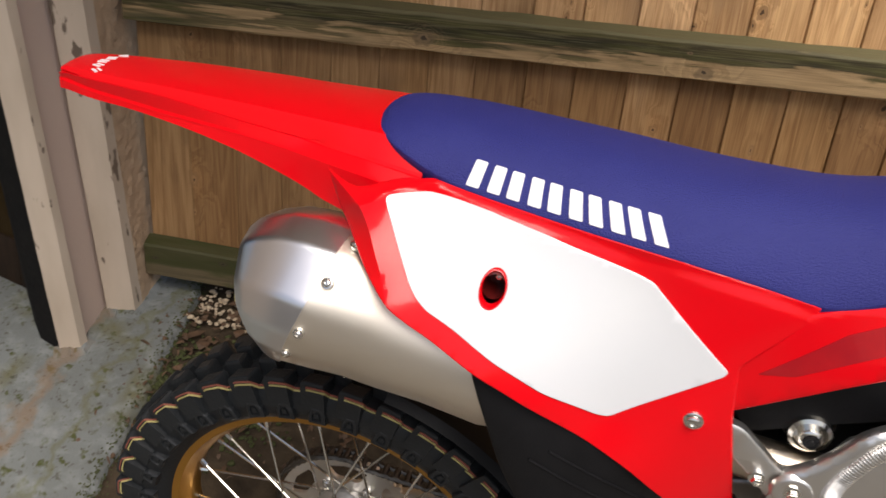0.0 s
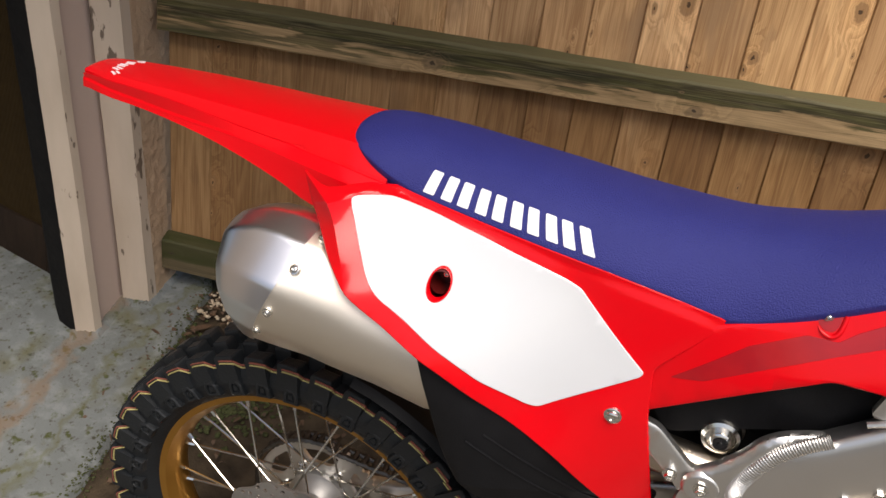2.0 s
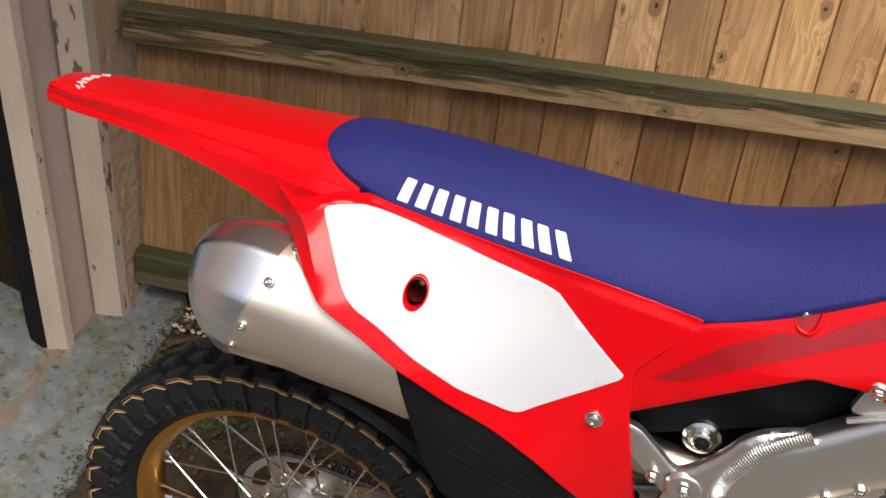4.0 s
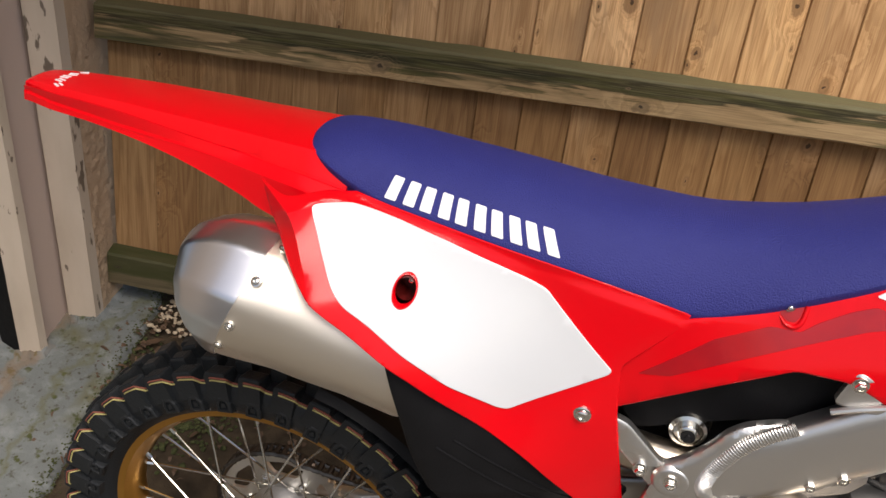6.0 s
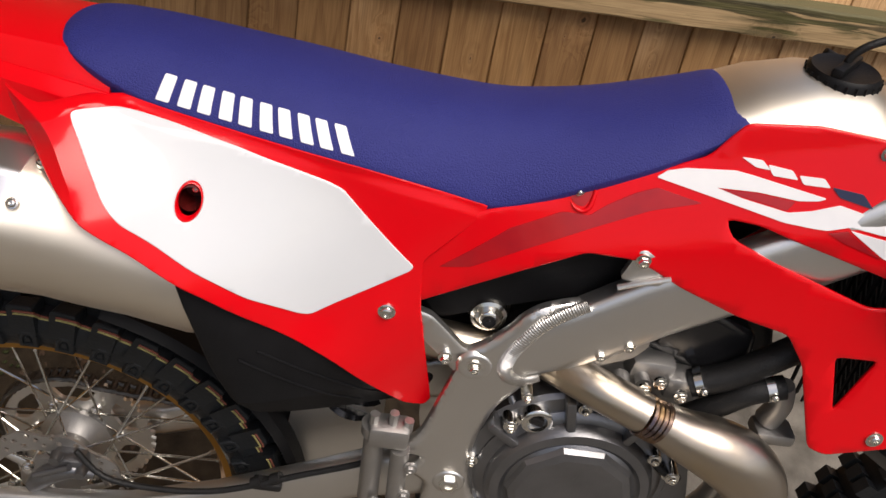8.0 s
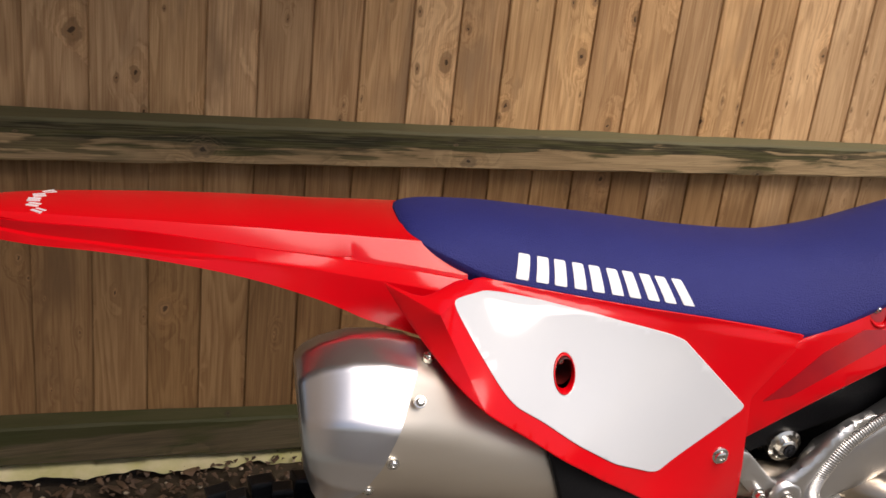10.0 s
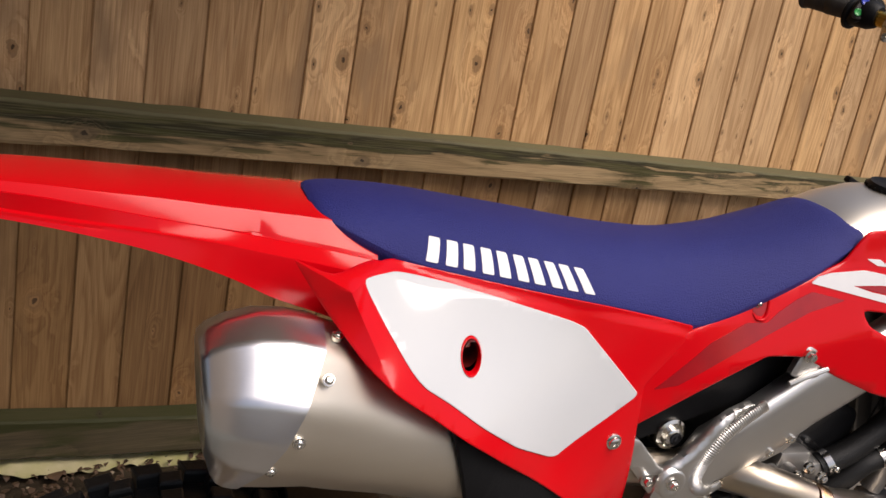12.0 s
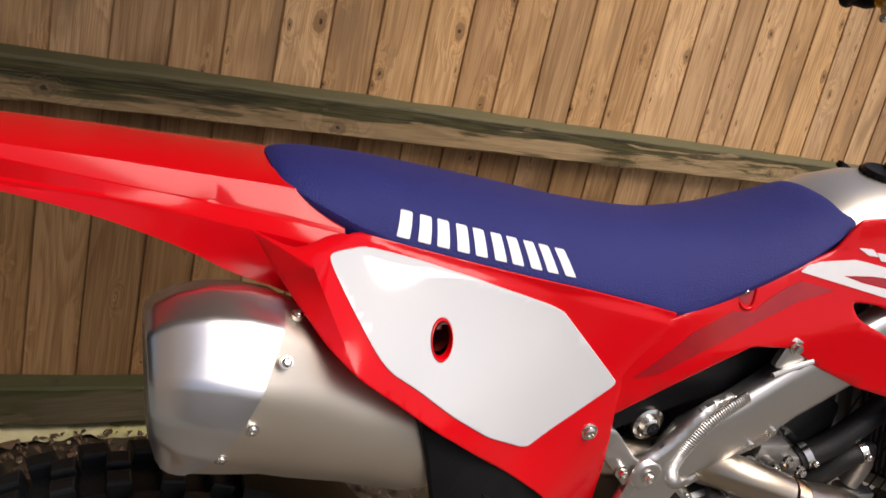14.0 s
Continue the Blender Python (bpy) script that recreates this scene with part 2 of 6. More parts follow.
WELD = mat("weld_bead", (0.56, 0.55, 0.53), 0.42, 1, (0.66, 0.65, 0.62), 80, 0.6, 0.3, 300)
CORE = mat("radiator_core", (0.10, 0.10, 0.105), 0.45, 0.7, (0.16, 0.16, 0.165), 60, 0.6, 0.3, 700)
CHAIN = mat("oiled_chain", (0.05, 0.045, 0.04), 0.35, 0.9, (0.10, 0.09, 0.08), 90)
YELLOW = mat("yellow_mould_line", (0.46, 0.41, 0.16), 0.8, second=(0.24, 0.21, 0.08), scale=60, mix=0.4)
ORANGE = mat("red_mould_line", (0.20, 0.06, 0.04), 0.8)
TITLE_BTN = {c: mat(c + "_button", v, 0.35) for c, v in
             (("red", (0.7, 0.02, 0.03)), ("green", (0.02, 0.35, 0.07)), ("blue", (0.03, 0.06, 0.5)))}
BOARD = wood("fence_board_wood", (0.61, 0.390, 0.198), (0.345, 0.190, 0.082), (0.30, 0.182, 0.092), 0.14, damp_shade=(0.46, 0.42, 0.36), knots=0.42, vary=(0.68, 1.20))
RAIL = wood("weathered_rail_wood", (0.35, 0.252, 0.142), (0.20, 0.138, 0.074), (0.055, 0.052, 0.022), 0.34, along=0, patchy=(24.0, 1.8), crest=(0.858, 0.888, (0.013, 0.0125, 0.003), (0.150, 0.136, 0.066)), vary=(1, 1), knots=0.36)
LOW_RAIL = wood("mossy_rail_wood", (0.120, 0.094, 0.052), (0.060, 0.048, 0.026), (0.045, 0.046, 0.014), 0.45, along=0, patchy=(26.0, 4.0), crest=(0.30, 0.212, (0.025, 0.028, 0.011), (0.040, 0.044, 0.011)), vary=(1, 1), knots=0.25)
PAINT = peeling("old_white_paint", (0.52, 0.44, 0.355), (0.40, 0.33, 0.255))
PINK = mat("pink_grey_paint", (0.47, 0.365, 0.31), 0.55, 0, (0.52, 0.41, 0.35), 5, 0.8, 0.1, 120)
RENDER = mat("pebbly_render", (0.48, 0.345, 0.225), 0.85, 0, (0.38, 0.27, 0.175), 24, 0.6, 1.0, 150)
TAR = mat("black_bitumen_paint", (0.005, 0.005, 0.0055), 0.7, 0, (0.011, 0.010, 0.009), 12, 0.5, 0.3, 80, spec=0.12)
# old timber, its colour lowered for the shade inside the garage
SHADED_WOOD = mat("shaded_old_timber", (0.012, 0.008, 0.005), 0.6, 0, (0.026, 0.016, 0.010), 9, 0.6, 0.3, 60, stretch=(6, 6, 1), spec=0.15)
BRASSMESH = mat("brass_mesh_panel", (0.055, 0.034, 0.011), 0.5, 0.6, (0.08, 0.05, 0.018), 40, 0.6)
HOUSE = mat("house_render", (0.62, 0.60, 0.56), 0.85, 0, (0.56, 0.54, 0.50), 3, 0.7, 0.5, 60)
HOUSE_DARK = mat("house_brown_render", (0.38, 0.31, 0.25), 0.85, 0, (0.33, 0.27, 0.21), 3, 0.7, 0.5, 60)


# ---- building helpers ----
from mathutils.geometry import tessellate_polygon


def obj(name, bm, material, smooth=40):
    me = bpy.data.meshes.new(name)
    bmesh.ops.recalc_face_normals(bm, faces=bm.faces)
    if smooth:
        lim = radians(smooth)
        for f in bm.faces:
            f.smooth = True
        for e in bm.edges:
            e.smooth = len(e.link_faces) == 2 and e.calc_face_angle(4) < lim
    bm.to_mesh(me)
    bm.free()
    me.materials.append(material)
    return new(name, me)


def part(name, bm, material, parent, label="", smooth=40):
    ob = obj(name, bm, material, smooth)
    ob.parent = parent
    return tagged(ob, label) if label else ob


def thing(name, label, category, group=""):
    return tagged(new(name), label, category, group)


def quads(bm, rings, closed=True, caps=True):
    """Skin over rings of points."""
    vs = [[bm.verts.new(p) for p in r] for r in rings]
    n = len(vs[0])
    for a, b in zip(vs, vs[1:]):
        for i in range(n if closed else n - 1):
            j = (i + 1) % n
            bm.faces.new((a[i], a[j], b[j], b[i]))
    if caps and closed:
        bm.faces.new(vs[0][::-1])
        bm.faces.new(vs[-1])
    return vs


def frame_of(d):
    d = Vector(d).normalized()
    u = d.cross(Vector((0, 0, 1)) if abs(d.z) < 0.9 else Vector((1, 0, 0))).normalized()
    return d, u, u.cross(d)


def cyl(bm, p0, p1, r0, r1=None, n=14, caps=True):
    p0, p1 = Vector(p0), Vector(p1)
    d, u, v = frame_of(p1 - p0)
    rings = []
    for p, r in ((p0, r0), (p1, r0 if r1 is None else r1)):
        rings.append([p + r * (math.cos(a) * u + math.sin(a) * v) for a in (2 * math.pi * i / n for i in range(n))])
    quads(bm, rings, True, caps)


def turned(bm, centre, axis, profile, n=24):
    """A lathe shape: profile of (along, radius) from the centre along the axis."""
    c = Vector(centre)
    d, u, v = frame_of(axis)
    quads(bm, [[c + d * s + max(r, 1e-4) * (math.cos(a) * u + math.sin(a) * v) for a in (2 * math.pi * i / n for i in range(n))]
               for s, r in profile])


def curve(pts, n=6, closed=False):
    """Catmull-Rom through the points."""
    pts = [Vector(p) for p in pts]
    out, m = [], len(pts)
    for i in range(m if closed else m - 1):
        if closed:
            a, b, c, d = (pts[(i + k) % m] for k in (-1, 0, 1, 2))
        else:
            a, b, c, d = pts[max(i - 1, 0)], pts[i], pts[i + 1], pts[min(i + 2, m - 1)]
        for k in range(n):
            t = k / n
            out.append(0.5 * (2 * b + (c - a) * t + (2 * a - 5 * b + 4 * c - d) * t * t + (3 * b - a - 3 * c + d) * t ** 3))
    if not closed:
        out.append(pts[-1])
    return out


def tube(bm, pts, r, n=12, smooth=6, caps=True):
    """A pipe along a path; r is a number or one radius for each given point."""
    rr = r if isinstance(r, (list, tuple)) else [r] * len(pts)
    path = curve(pts, smooth) if smooth > 1 else [Vector(p) for p in pts]
    rad = [q[0] for q in (curve([(x, 0, 0) for x in rr], smooth) if smooth > 1 else [(x,) for x in rr])]
    rings, u = [], None
    for i, p in enumerate(path):
        d = (path[min(i + 1, len(path) - 1)] - path[max(i - 1, 0)]).normalized()
        if u is None:
            _, u, _ = frame_of(d)
        u = (u - d * u.dot(d)).normalized()
        v = d.cross(u)
        rings.append([p + rad[i] * (math.cos(a) * u + math.sin(a) * v) for a in (2 * math.pi * k / n for k in range(n))])
    quads(bm, rings, True, caps)


def box(bm, lo, hi, m=None, bevel=0.0):
    made = bmesh.ops.create_cube(bm, size=1.0)["verts"]
    lo, hi = Vector(lo), Vector(hi)
    for v in made:
        p = Vector([lo[i] + (v.co[i] + 0.5) * (hi[i] - lo[i]) for i in range(3)])
        v.co = p
    if bevel:
        es = list({e for v in made for e in v.link_edges})
        r = bmesh.ops.bevel(bm, geom=es, offset=bevel, segments=2, affect="EDGES", profile=0.5)
        made = list({v for f in r["faces"] for v in f.verts} | {v for v in made if v.is_valid})
    if m is not None:
        for v in made:
            v.co = m @ v.co


def rounded(poly, r, n=4):
    """A 2D outline with its corners rounded; r: one radius, or one for each corner."""
    out, m = [], len(poly)
    for i in range(m):
        a, b, c = (Vector(poly[(i + k) % m]) for k in (-1, 0, 1))
        rad = r[i] if isinstance(r, (list, tuple)) else r
        da, dc = (a - b), (c - b)
        cut = min(rad, 0.45 * da.length, 0.45 * dc.length)
        if cut < 1e-5:
            out.append(b)
            continue
        p, q = b + da.normalized() * cut, b + dc.normalized() * cut
        out += [(1 - t) ** 2 * p + 2 * t * (1 - t) * b + t * t * q for t in (k / n for k in range(n + 1))]
    return out


def inset(loop, d):
    """A closed outline moved inwards by d (outwards for a hole, wound the other way)."""
    m = len(loop)
    out = []
    for i in range(m):
        a, b, c = loop[i - 1], loop[i], loop[(i + 1) % m]
        n1, n2 = Vector((-(b - a).y, (b - a).x)), Vector((-(c - b).y, (c - b).x))
        n = n1.normalized() + n2.normalized() if n1.length and n2.length else n1 + n2
        n = n.normalized() if n.length else n
        out.append(b + n * d)
    return out


def turns_left(loop):
    return sum(a.x * b.y - b.x * a.y for a, b in zip(loop, loop[1:] + loop[:1])) > 0


def plate(bm, outline, surface, thick, holes=(), step=0.025, lip=0.0, sign=1, edge=None, folds=()):
    """A moulded sheet: outline in (x, z), laid on y = surface(x, z), thickened inwards (towards +y, or -y for sign -1).
    Its rim is eased over a band: edge wide, lip deep."""
    loops = []
    for k, loop in enumerate((outline, *holes)):
        pts = []
        for p in loop:
            q = Vector((p[0], p[1]))
            if not pts or (q - pts[-1]).length > 2e-4:
                pts.append(q)
        if (pts[0] - pts[-1]).length < 2e-4:
            pts.pop()
        if turns_left(pts) != (k == 0):
            pts.reverse()
        loops.append(pts)
    b2 = bmesh.new()
    inner = loops
    if lip:
        d = edge or 1.4 * lip
        inner = [inset(loop, d) for loop in loops]
    ids = []
    for loop in inner:
        ids += [b2.verts.new((p.x, 0, p.y)) for p in loop]
    for tri in tessellate_polygon([[Vector((p.x, p.y, 0)) for p in loop] for loop in inner]):
        if len(set(tri)) == 3:
            try:
                b2.faces.new([ids[i] for i in tri])
            except ValueError:
                pass
    bmesh.ops.dissolve_limit(b2, angle_limit=0.01, verts=[], edges=b2.edges)
    if lip:
        at = 0
        for loop in loops:
            m = len(loop)
            ring = ids[at:at + m]
            outer = [b2.verts.new((p.x, 0, p.y)) for p in loop]
            for i in range(m):
                j = (i + 1) % m
                b2.faces.new((ring[i], ring[j], outer[j], outer[i]))
            at += m
    xs, zs = [p.x for loop in loops for p in loop], [p.y for loop in loops for p in loop]
    for lo, hi, ax in ((min(xs), max(xs), 0), (min(zs), max(zs), 2)):
        for i in range(math.ceil(lo / step), math.floor(hi / step) + 1):
            co, no = [0, 0, 0], [0, 0, 0]
            co[ax], no[ax] = i * step + 1e-4, 1
            bmesh.ops.bisect_plane(b2, geom=[*b2.verts, *b2.edges, *b2.faces], plane_co=co, plane_no=no, dist=1e-5)
    for (px, pz), (qx, qz) in folds:
        bmesh.ops.bisect_plane(b2, geom=[*b2.verts, *b2.edges, *b2.faces], plane_co=(px, 0, pz), plane_no=(qz - pz, 0, px - qx), dist=1e-5)
    bmesh.ops.triangulate(b2, faces=[f for f in b2.faces if len(f.verts) > 4])
    b2.verts.index_update()
    share = [0.0] * len(b2.verts)
    if lip:
        # how near each point lies to the rim, as a share of the eased band
        at = np.array([(v.co.x, v.co.z) for v in b2.verts])
        best = np.full(len(at), 1e9)
        for loop in loops:
            p = np.array([(q.x, q.y) for q in loop])
            e = np.roll(p, -1, 0) - p
            k = np.clip(((at[:, None] - p) * e).sum(2) / (e * e).sum(1), 0, 1)
            best = np.minimum(best, np.hypot(*np.moveaxis(at[:, None] - p - k[..., None] * e, 2, 0)).min(1))
        share = np.clip(1 - best / (edge or 1.4 * lip), 0, 1).tolist()
    idx, front, back = {}, [], []
    for i, v in enumerate(b2.verts):
        idx[v] = i
        y = surface(v.co.x, v.co.z)
        front.append(bm.verts.new((v.co.x, y + sign * lip * share[i] ** 1.6, v.co.z)))
        back.append(bm.verts.new((v.co.x, y + sign * thick, v.co.z)))
    for f in b2.faces:
        k = [idx[v] for v in f.verts]
        bm.faces.new([front[i] for i in k])
        bm.faces.new([back[i] for i in reversed(k)])
    for e in b2.edges:
        if len(e.link_faces) == 1:
            a, c = idx[e.verts[0]], idx[e.verts[1]]
            bm.faces.new((front[a], front[c], back[c], back[a]))
    b2.free()


def screw(bm, p, d, r=0.0045, h=0.003):
    """A domed socket screw head at p, facing d."""
    turned(bm, p, d, [(-0.004, r * 0.9), (0, r), (h * 0.5, r * 0.98), (h * 0.9, r * 0.75), (h, r * 0.5), (h, r * 0.42), (h * 0.3, r * 0.38), (h * 0.3, 0)], 14)


def hexbolt(bm, p, d, r=0.007, h=0.005, flange=1.45):
    turned(bm, p, d, [(-0.003, r * flange), (0.0008, r * flange), (0.0015, r * 1.1), (0.0016, 0)], 16)
    turned(bm, p, d, [(0.001, r), (h * 0.85, r), (h, r * 0.85), (h, r * 0.5), (h * 0.75, r * 0.4), (h * 0.75, 0)], 6)


def ease(a, b, t):
    t = max(0, min(1, (t - a) / (b - a)))
    return t * t * (3 - 2 * t)


def table(rows, x):
    """Smooth reading of rows (x, value, ...) at x."""
    n = len(rows)
    i = next((k for k in range(n - 1) if x <= rows[k + 1][0]), n - 2)
    a, b = rows[i], rows[i + 1]
    before, after = rows[max(i - 1, 0)], rows[min(i + 2, n - 1)]
    h = b[0] - a[0]
    t = max(0, min(1, (x - a[0]) / h))
    out = []
    for k in range(1, len(a)):
        m0 = (b[k] - before[k]) / (b[0] - before[0]) * h
        m1 = (after[k] - a[k]) / (after[0] - a[0]) * h
        out.append((2 * t ** 3 - 3 * t ** 2 + 1) * a[k] + (t ** 3 - 2 * t ** 2 + t) * m0 + (3 * t ** 2 - 2 * t ** 3) * b[k] + (t ** 3 - t ** 2) * m1)
    return out


# ---- the yard ----
F_ORIGIN, F_ALONG, F_AWAY = Vector((-0.1522, 0.8644, 0)), Vector((0.98613, 0.16401, -0.02528)), Vector((-0.16552, 0.98307, -0.07863))
F_UP = F_ALONG.cross(F_AWAY)
FENCE = Matrix((F_ALONG, F_AWAY, F_UP)).transposed().to_4x4()
FENCE.translation = F_ORIGIN
LEVEL_AWAY = Vector((-0.1640, 0.9865, 0))


def rise(x, y):
    """Height of the earth: it climbs towards the foot of the fence and the door post."""
    d = (Vector((x, y, 0)) - F_ORIGIN).dot(LEVEL_AWAY)
    return 0.115 * ease(-0.75, -0.03, d) * (1 - 0.45 * ease(-0.2, 1.2, x)) * (1 - 0.22 * ease(-0.62, -0.40, x))


def slab_top(x, y):
    return rise(x, y) + 0.016


def ground_material():
    m = mat("wet_earth", (0.026, 0.019, 0.013), 0.75, 0, (0.075, 0.055, 0.034), 22, 0.5, 1.0, 120, detail=8, spec=0.15)
    # pale trodden grit further along the fence
    nt = m.node_tree
    n, link = nt.nodes, nt.links.new
    b = n["Principled BSDF"]
    base = b.inputs["Base Color"].links[0].from_socket
    tc, sep, nz, add, r, gr, mx = (n.new("ShaderNode" + k) for k in ("TexCoord", "SeparateXYZ", "TexNoise", "Math", "MapRange", "ValToRGB", "Mix"))
    link(tc.outputs["Object"], sep.inputs[0])
    link(tc.outputs["Object"], nz.inputs["Vector"])
    nz.inputs["Scale"].default_value, nz.inputs["Detail"].default_value = 9.0, 10.0
    add.operation = "MULTIPLY_ADD"
    link(nz.outputs["Fac"], add.inputs[0])
    add.inputs[1].default_value = 0.5
    # open grit lies ahead of the bike, damp earth behind it
    fall, most = n.new("ShaderNodeMath"), n.new("ShaderNodeMath")
    fall.operation, most.operation = "SUBTRACT", "MAXIMUM"
    # the unseen near side is made pale too, to bounce light onto the engine
    fall.inputs[0].default_value = 0.60
    link(sep.outputs["Y"], fall.inputs[1])
    link(sep.outputs["X"], most.inputs[0])
    link(fall.outputs[0], most.inputs[1])
    link(most.outputs[0], add.inputs[2])
    r.inputs["From Min"].default_value, r.inputs["From Max"].default_value = 0.98, 1.25
    link(add.outputs[0], r.inputs["Value"])
    gr.color_ramp.elements[0].position, gr.color_ramp.elements[1].position = 0.35, 0.65
    gr.color_ramp.elements[0].color, gr.color_ramp.elements[1].color = (0.085, 0.078, 0.066, 1), (0.19, 0.175, 0.150, 1)
    link(nz.outputs["Fac"], gr.inputs[0])
    mx.data_type = "RGBA"
    link(r.outputs[0], mx.inputs[0])
    link(base, mx.inputs[6])
    link(gr.outputs[0], mx.inputs[7])
    link(mx.outputs[2], b.inputs["Base Color"])
    return m


def slab_material():
    m = mat("stained_concrete", (0.165, 0.178, 0.176), 0.75, 0, (0.105, 0.112, 0.105), 7, 0.8, 0.9, 140, detail=10, spec=0.25)
    nt = m.node_tree
    n, link = nt.nodes, nt.links.new
    b = n["Principled BSDF"]
    base = b.inputs["Base Color"].links[0].from_socket
    tc = n.new("ShaderNodeTexCoord")
    for colour, scale, lo, hi in (((0.105, 0.100, 0.045), 8.0, 0.52, 0.72), ((0.050, 0.050, 0.030), 75.0, 0.58, 0.72), ((0.055, 0.062, 0.018), 38.0, 0.60, 0.68), ((0.21, 0.225, 0.22), 26.0, 0.50, 0.80)):
        nz = n.new("ShaderNodeTexNoise")
        nz.inputs["Scale"].default_value, nz.inputs["Detail"].default_value = scale, 9.0
        link(tc.outputs["Object"], nz.inputs["Vector"])
        r = n.new("ShaderNodeMapRange")
        r.inputs["From Min"].default_value, r.inputs["From Max"].default_value = lo, hi
        link(nz.outputs["Fac"], r.inputs["Value"])
        mx = n.new("ShaderNodeMix")
        mx.data_type = "RGBA"
        link(r.outputs[0], mx.inputs[0])
        link(base, mx.inputs[6])
        mx.inputs[7].default_value = (*colour, 1)
        base = mx.outputs[2]
    # streaks that run beside the threshold: rust, then a line of moss
    sep, wob = n.new("ShaderNodeSeparateXYZ"), n.new("ShaderNodeTexNoise")
    link(tc.outputs["Object"], sep.inputs[0])
    link(tc.outputs["Object"], wob.inputs["Vector"])
    wob.inputs["Scale"].default_value, wob.inputs["Detail"].default_value = 16.0, 8.0
    for at, half, colour in ((-0.862, 0.030, (0.19, 0.12, 0.065)), (-0.735, 0.016, (0.10, 0.100, 0.040))):
        add, off, ab, r, mx = (n.new("ShaderNode" + k) for k in ("Math", "Math", "Math", "MapRange", "Mix"))
        add.operation, off.operation, ab.operation = "MULTIPLY_ADD", "SUBTRACT", "ABSOLUTE"
        link(wob.outputs["Fac"], add.inputs[0])
        add.inputs[1].default_value = 0.16
        link(sep.outputs["X"], add.inputs[2])
        link(add.outputs[0], off.inputs[0])
        off.inputs[1].default_value = at + 0.08
        link(off.outputs[0], ab.inputs[0])
        r.inputs["From Min"].default_value, r.inputs["From Max"].default_value, r.inputs["To Max"].default_value = half, half * 0.1, 0.55
        link(ab.outputs[0], r.inputs["Value"])
        mx.data_type = "RGBA"
        link(r.outputs[0], mx.inputs[0])
        link(base, mx.inputs[6])
        mx.inputs[7].default_value = (*colour, 1)
        base = mx.outputs[2]
    link(base, b.inputs["Base Color"])
    return m


EARTH, CONCRETE = ground_material(), slab_material()

bm = bmesh.new()
xs = [-400, -60, -12, -5] + [-3 + 0.05 * i for i in range(121)] + [5, 12, 60, 400]
ys = [-400, -60, -12, -5] + [-2.6 + 0.05 * i for i in range(93)] + [5, 12, 60, 400]
grid = []
for x in xs:
    col = []
    for y in ys:
        near = abs(x) < 3.2 and -2.7 < y < 2.2
        z = rise(x, y) + (0.010 * noise.noise(Vector((x * 9, y * 9, 0))) + 0.006 * noise.noise(Vector((x * 31, y * 31, 4))) if near else 0)
        col.append(bm.verts.new((x, y, z - 0.012)))
    grid.append(col)
for a, b in zip(grid, grid[1:]):
    for i in range(len(ys) - 1):
        bm.faces.new((a[i], b[i], b[i + 1], a[i + 1]))
tagged(obj("ground", bm, EARTH), "dark damp bare earth beside the concrete", "ground", kind="structure")

# concrete apron: an uneven broken edge beside the wheel
edge = [(-0.78, 1.30), (-0.77, 0.93), (-0.690, 0.80), (-0.660, 0.60), (-0.630, 0.42), (-0.620, 0.25), (-0.60, 0.10), (-0.62, -0.1), (-0.60, -0.6), (-0.62, -2.4)]
bm = bmesh.new()
line = curve([(x, y, 0) for x, y in edge], 14)
top, low, side = [], [], []
for i, p in enumerate(line):
    k = 0.012 * noise.noise(Vector((p.y * 14, 3, 0))) + 0.006 * noise.noise(Vector((p.y * 47, 9, 0)))
    row = []
    for j, back in enumerate((0.0, 0.012, 0.04, 0.1, 0.2, 0.35, 0.6, 1.0, 1.8, 3.2)):
        x, y = p.x + k - back, p.y
        z = slab_top(x, y) - (0.012 if j == 0 else 0.003 if j == 1 else 0) + 0.004 * noise.noise(Vector((x * 12, y * 12, 1)))
        row.append(bm.verts.new((x, y, z)))
    row.insert(0, bm.verts.new((p.x + k + 0.004, p.y, slab_top(p.x, p.y) - 0.12)))
    top.append(row)
for a, b in zip(top, top[1:]):
    for i in range(len(a) - 1):
        bm.faces.new((a[i], b[i], b[i + 1], a[i + 1]))
tagged(obj("pavement", bm, CONCRETE, 60), "grey stained concrete apron with a mossy broken edge", "pavement", kind="structure")

# door post of the garage: painted timber jamb, pink reveal, painted stop, pebbly rendered pier
W0, W1, W2, W3, W4 = (-0.885, 0.492), (-0.838, 0.508), (-0.857, 0.645), (-0.785, 0.655), (-0.812, 0.83)


def upright(name, plan, z0, z1, material, label, category, rough=0.0, step=0.05, grain=40):
    bm = bmesh.new()
    n = int((z1 - z0) / step)
    pts = []
    for a, b in zip(plan, plan[1:] + plan[:1]):
        a, b = Vector(a), Vector(b)
        k = max(1, int((b - a).length / step))
        pts += [a + (b - a) * i / k for i in range(k)]
    rings = []
    for i in range(n + 1):
        z = z0 + (z1 - z0) * i / n
        rings.append([Vector((p.x, p.y, z)) + rough * Vector((noise.noise(Vector((p.x, p.y, z)) * grain), noise.noise(Vector((p.x, p.y, z + 9)) * grain), 0)) for p in pts])
    quads(bm, rings)
    return tagged(obj(name, bm, material, 30), label, category, kind="structure")


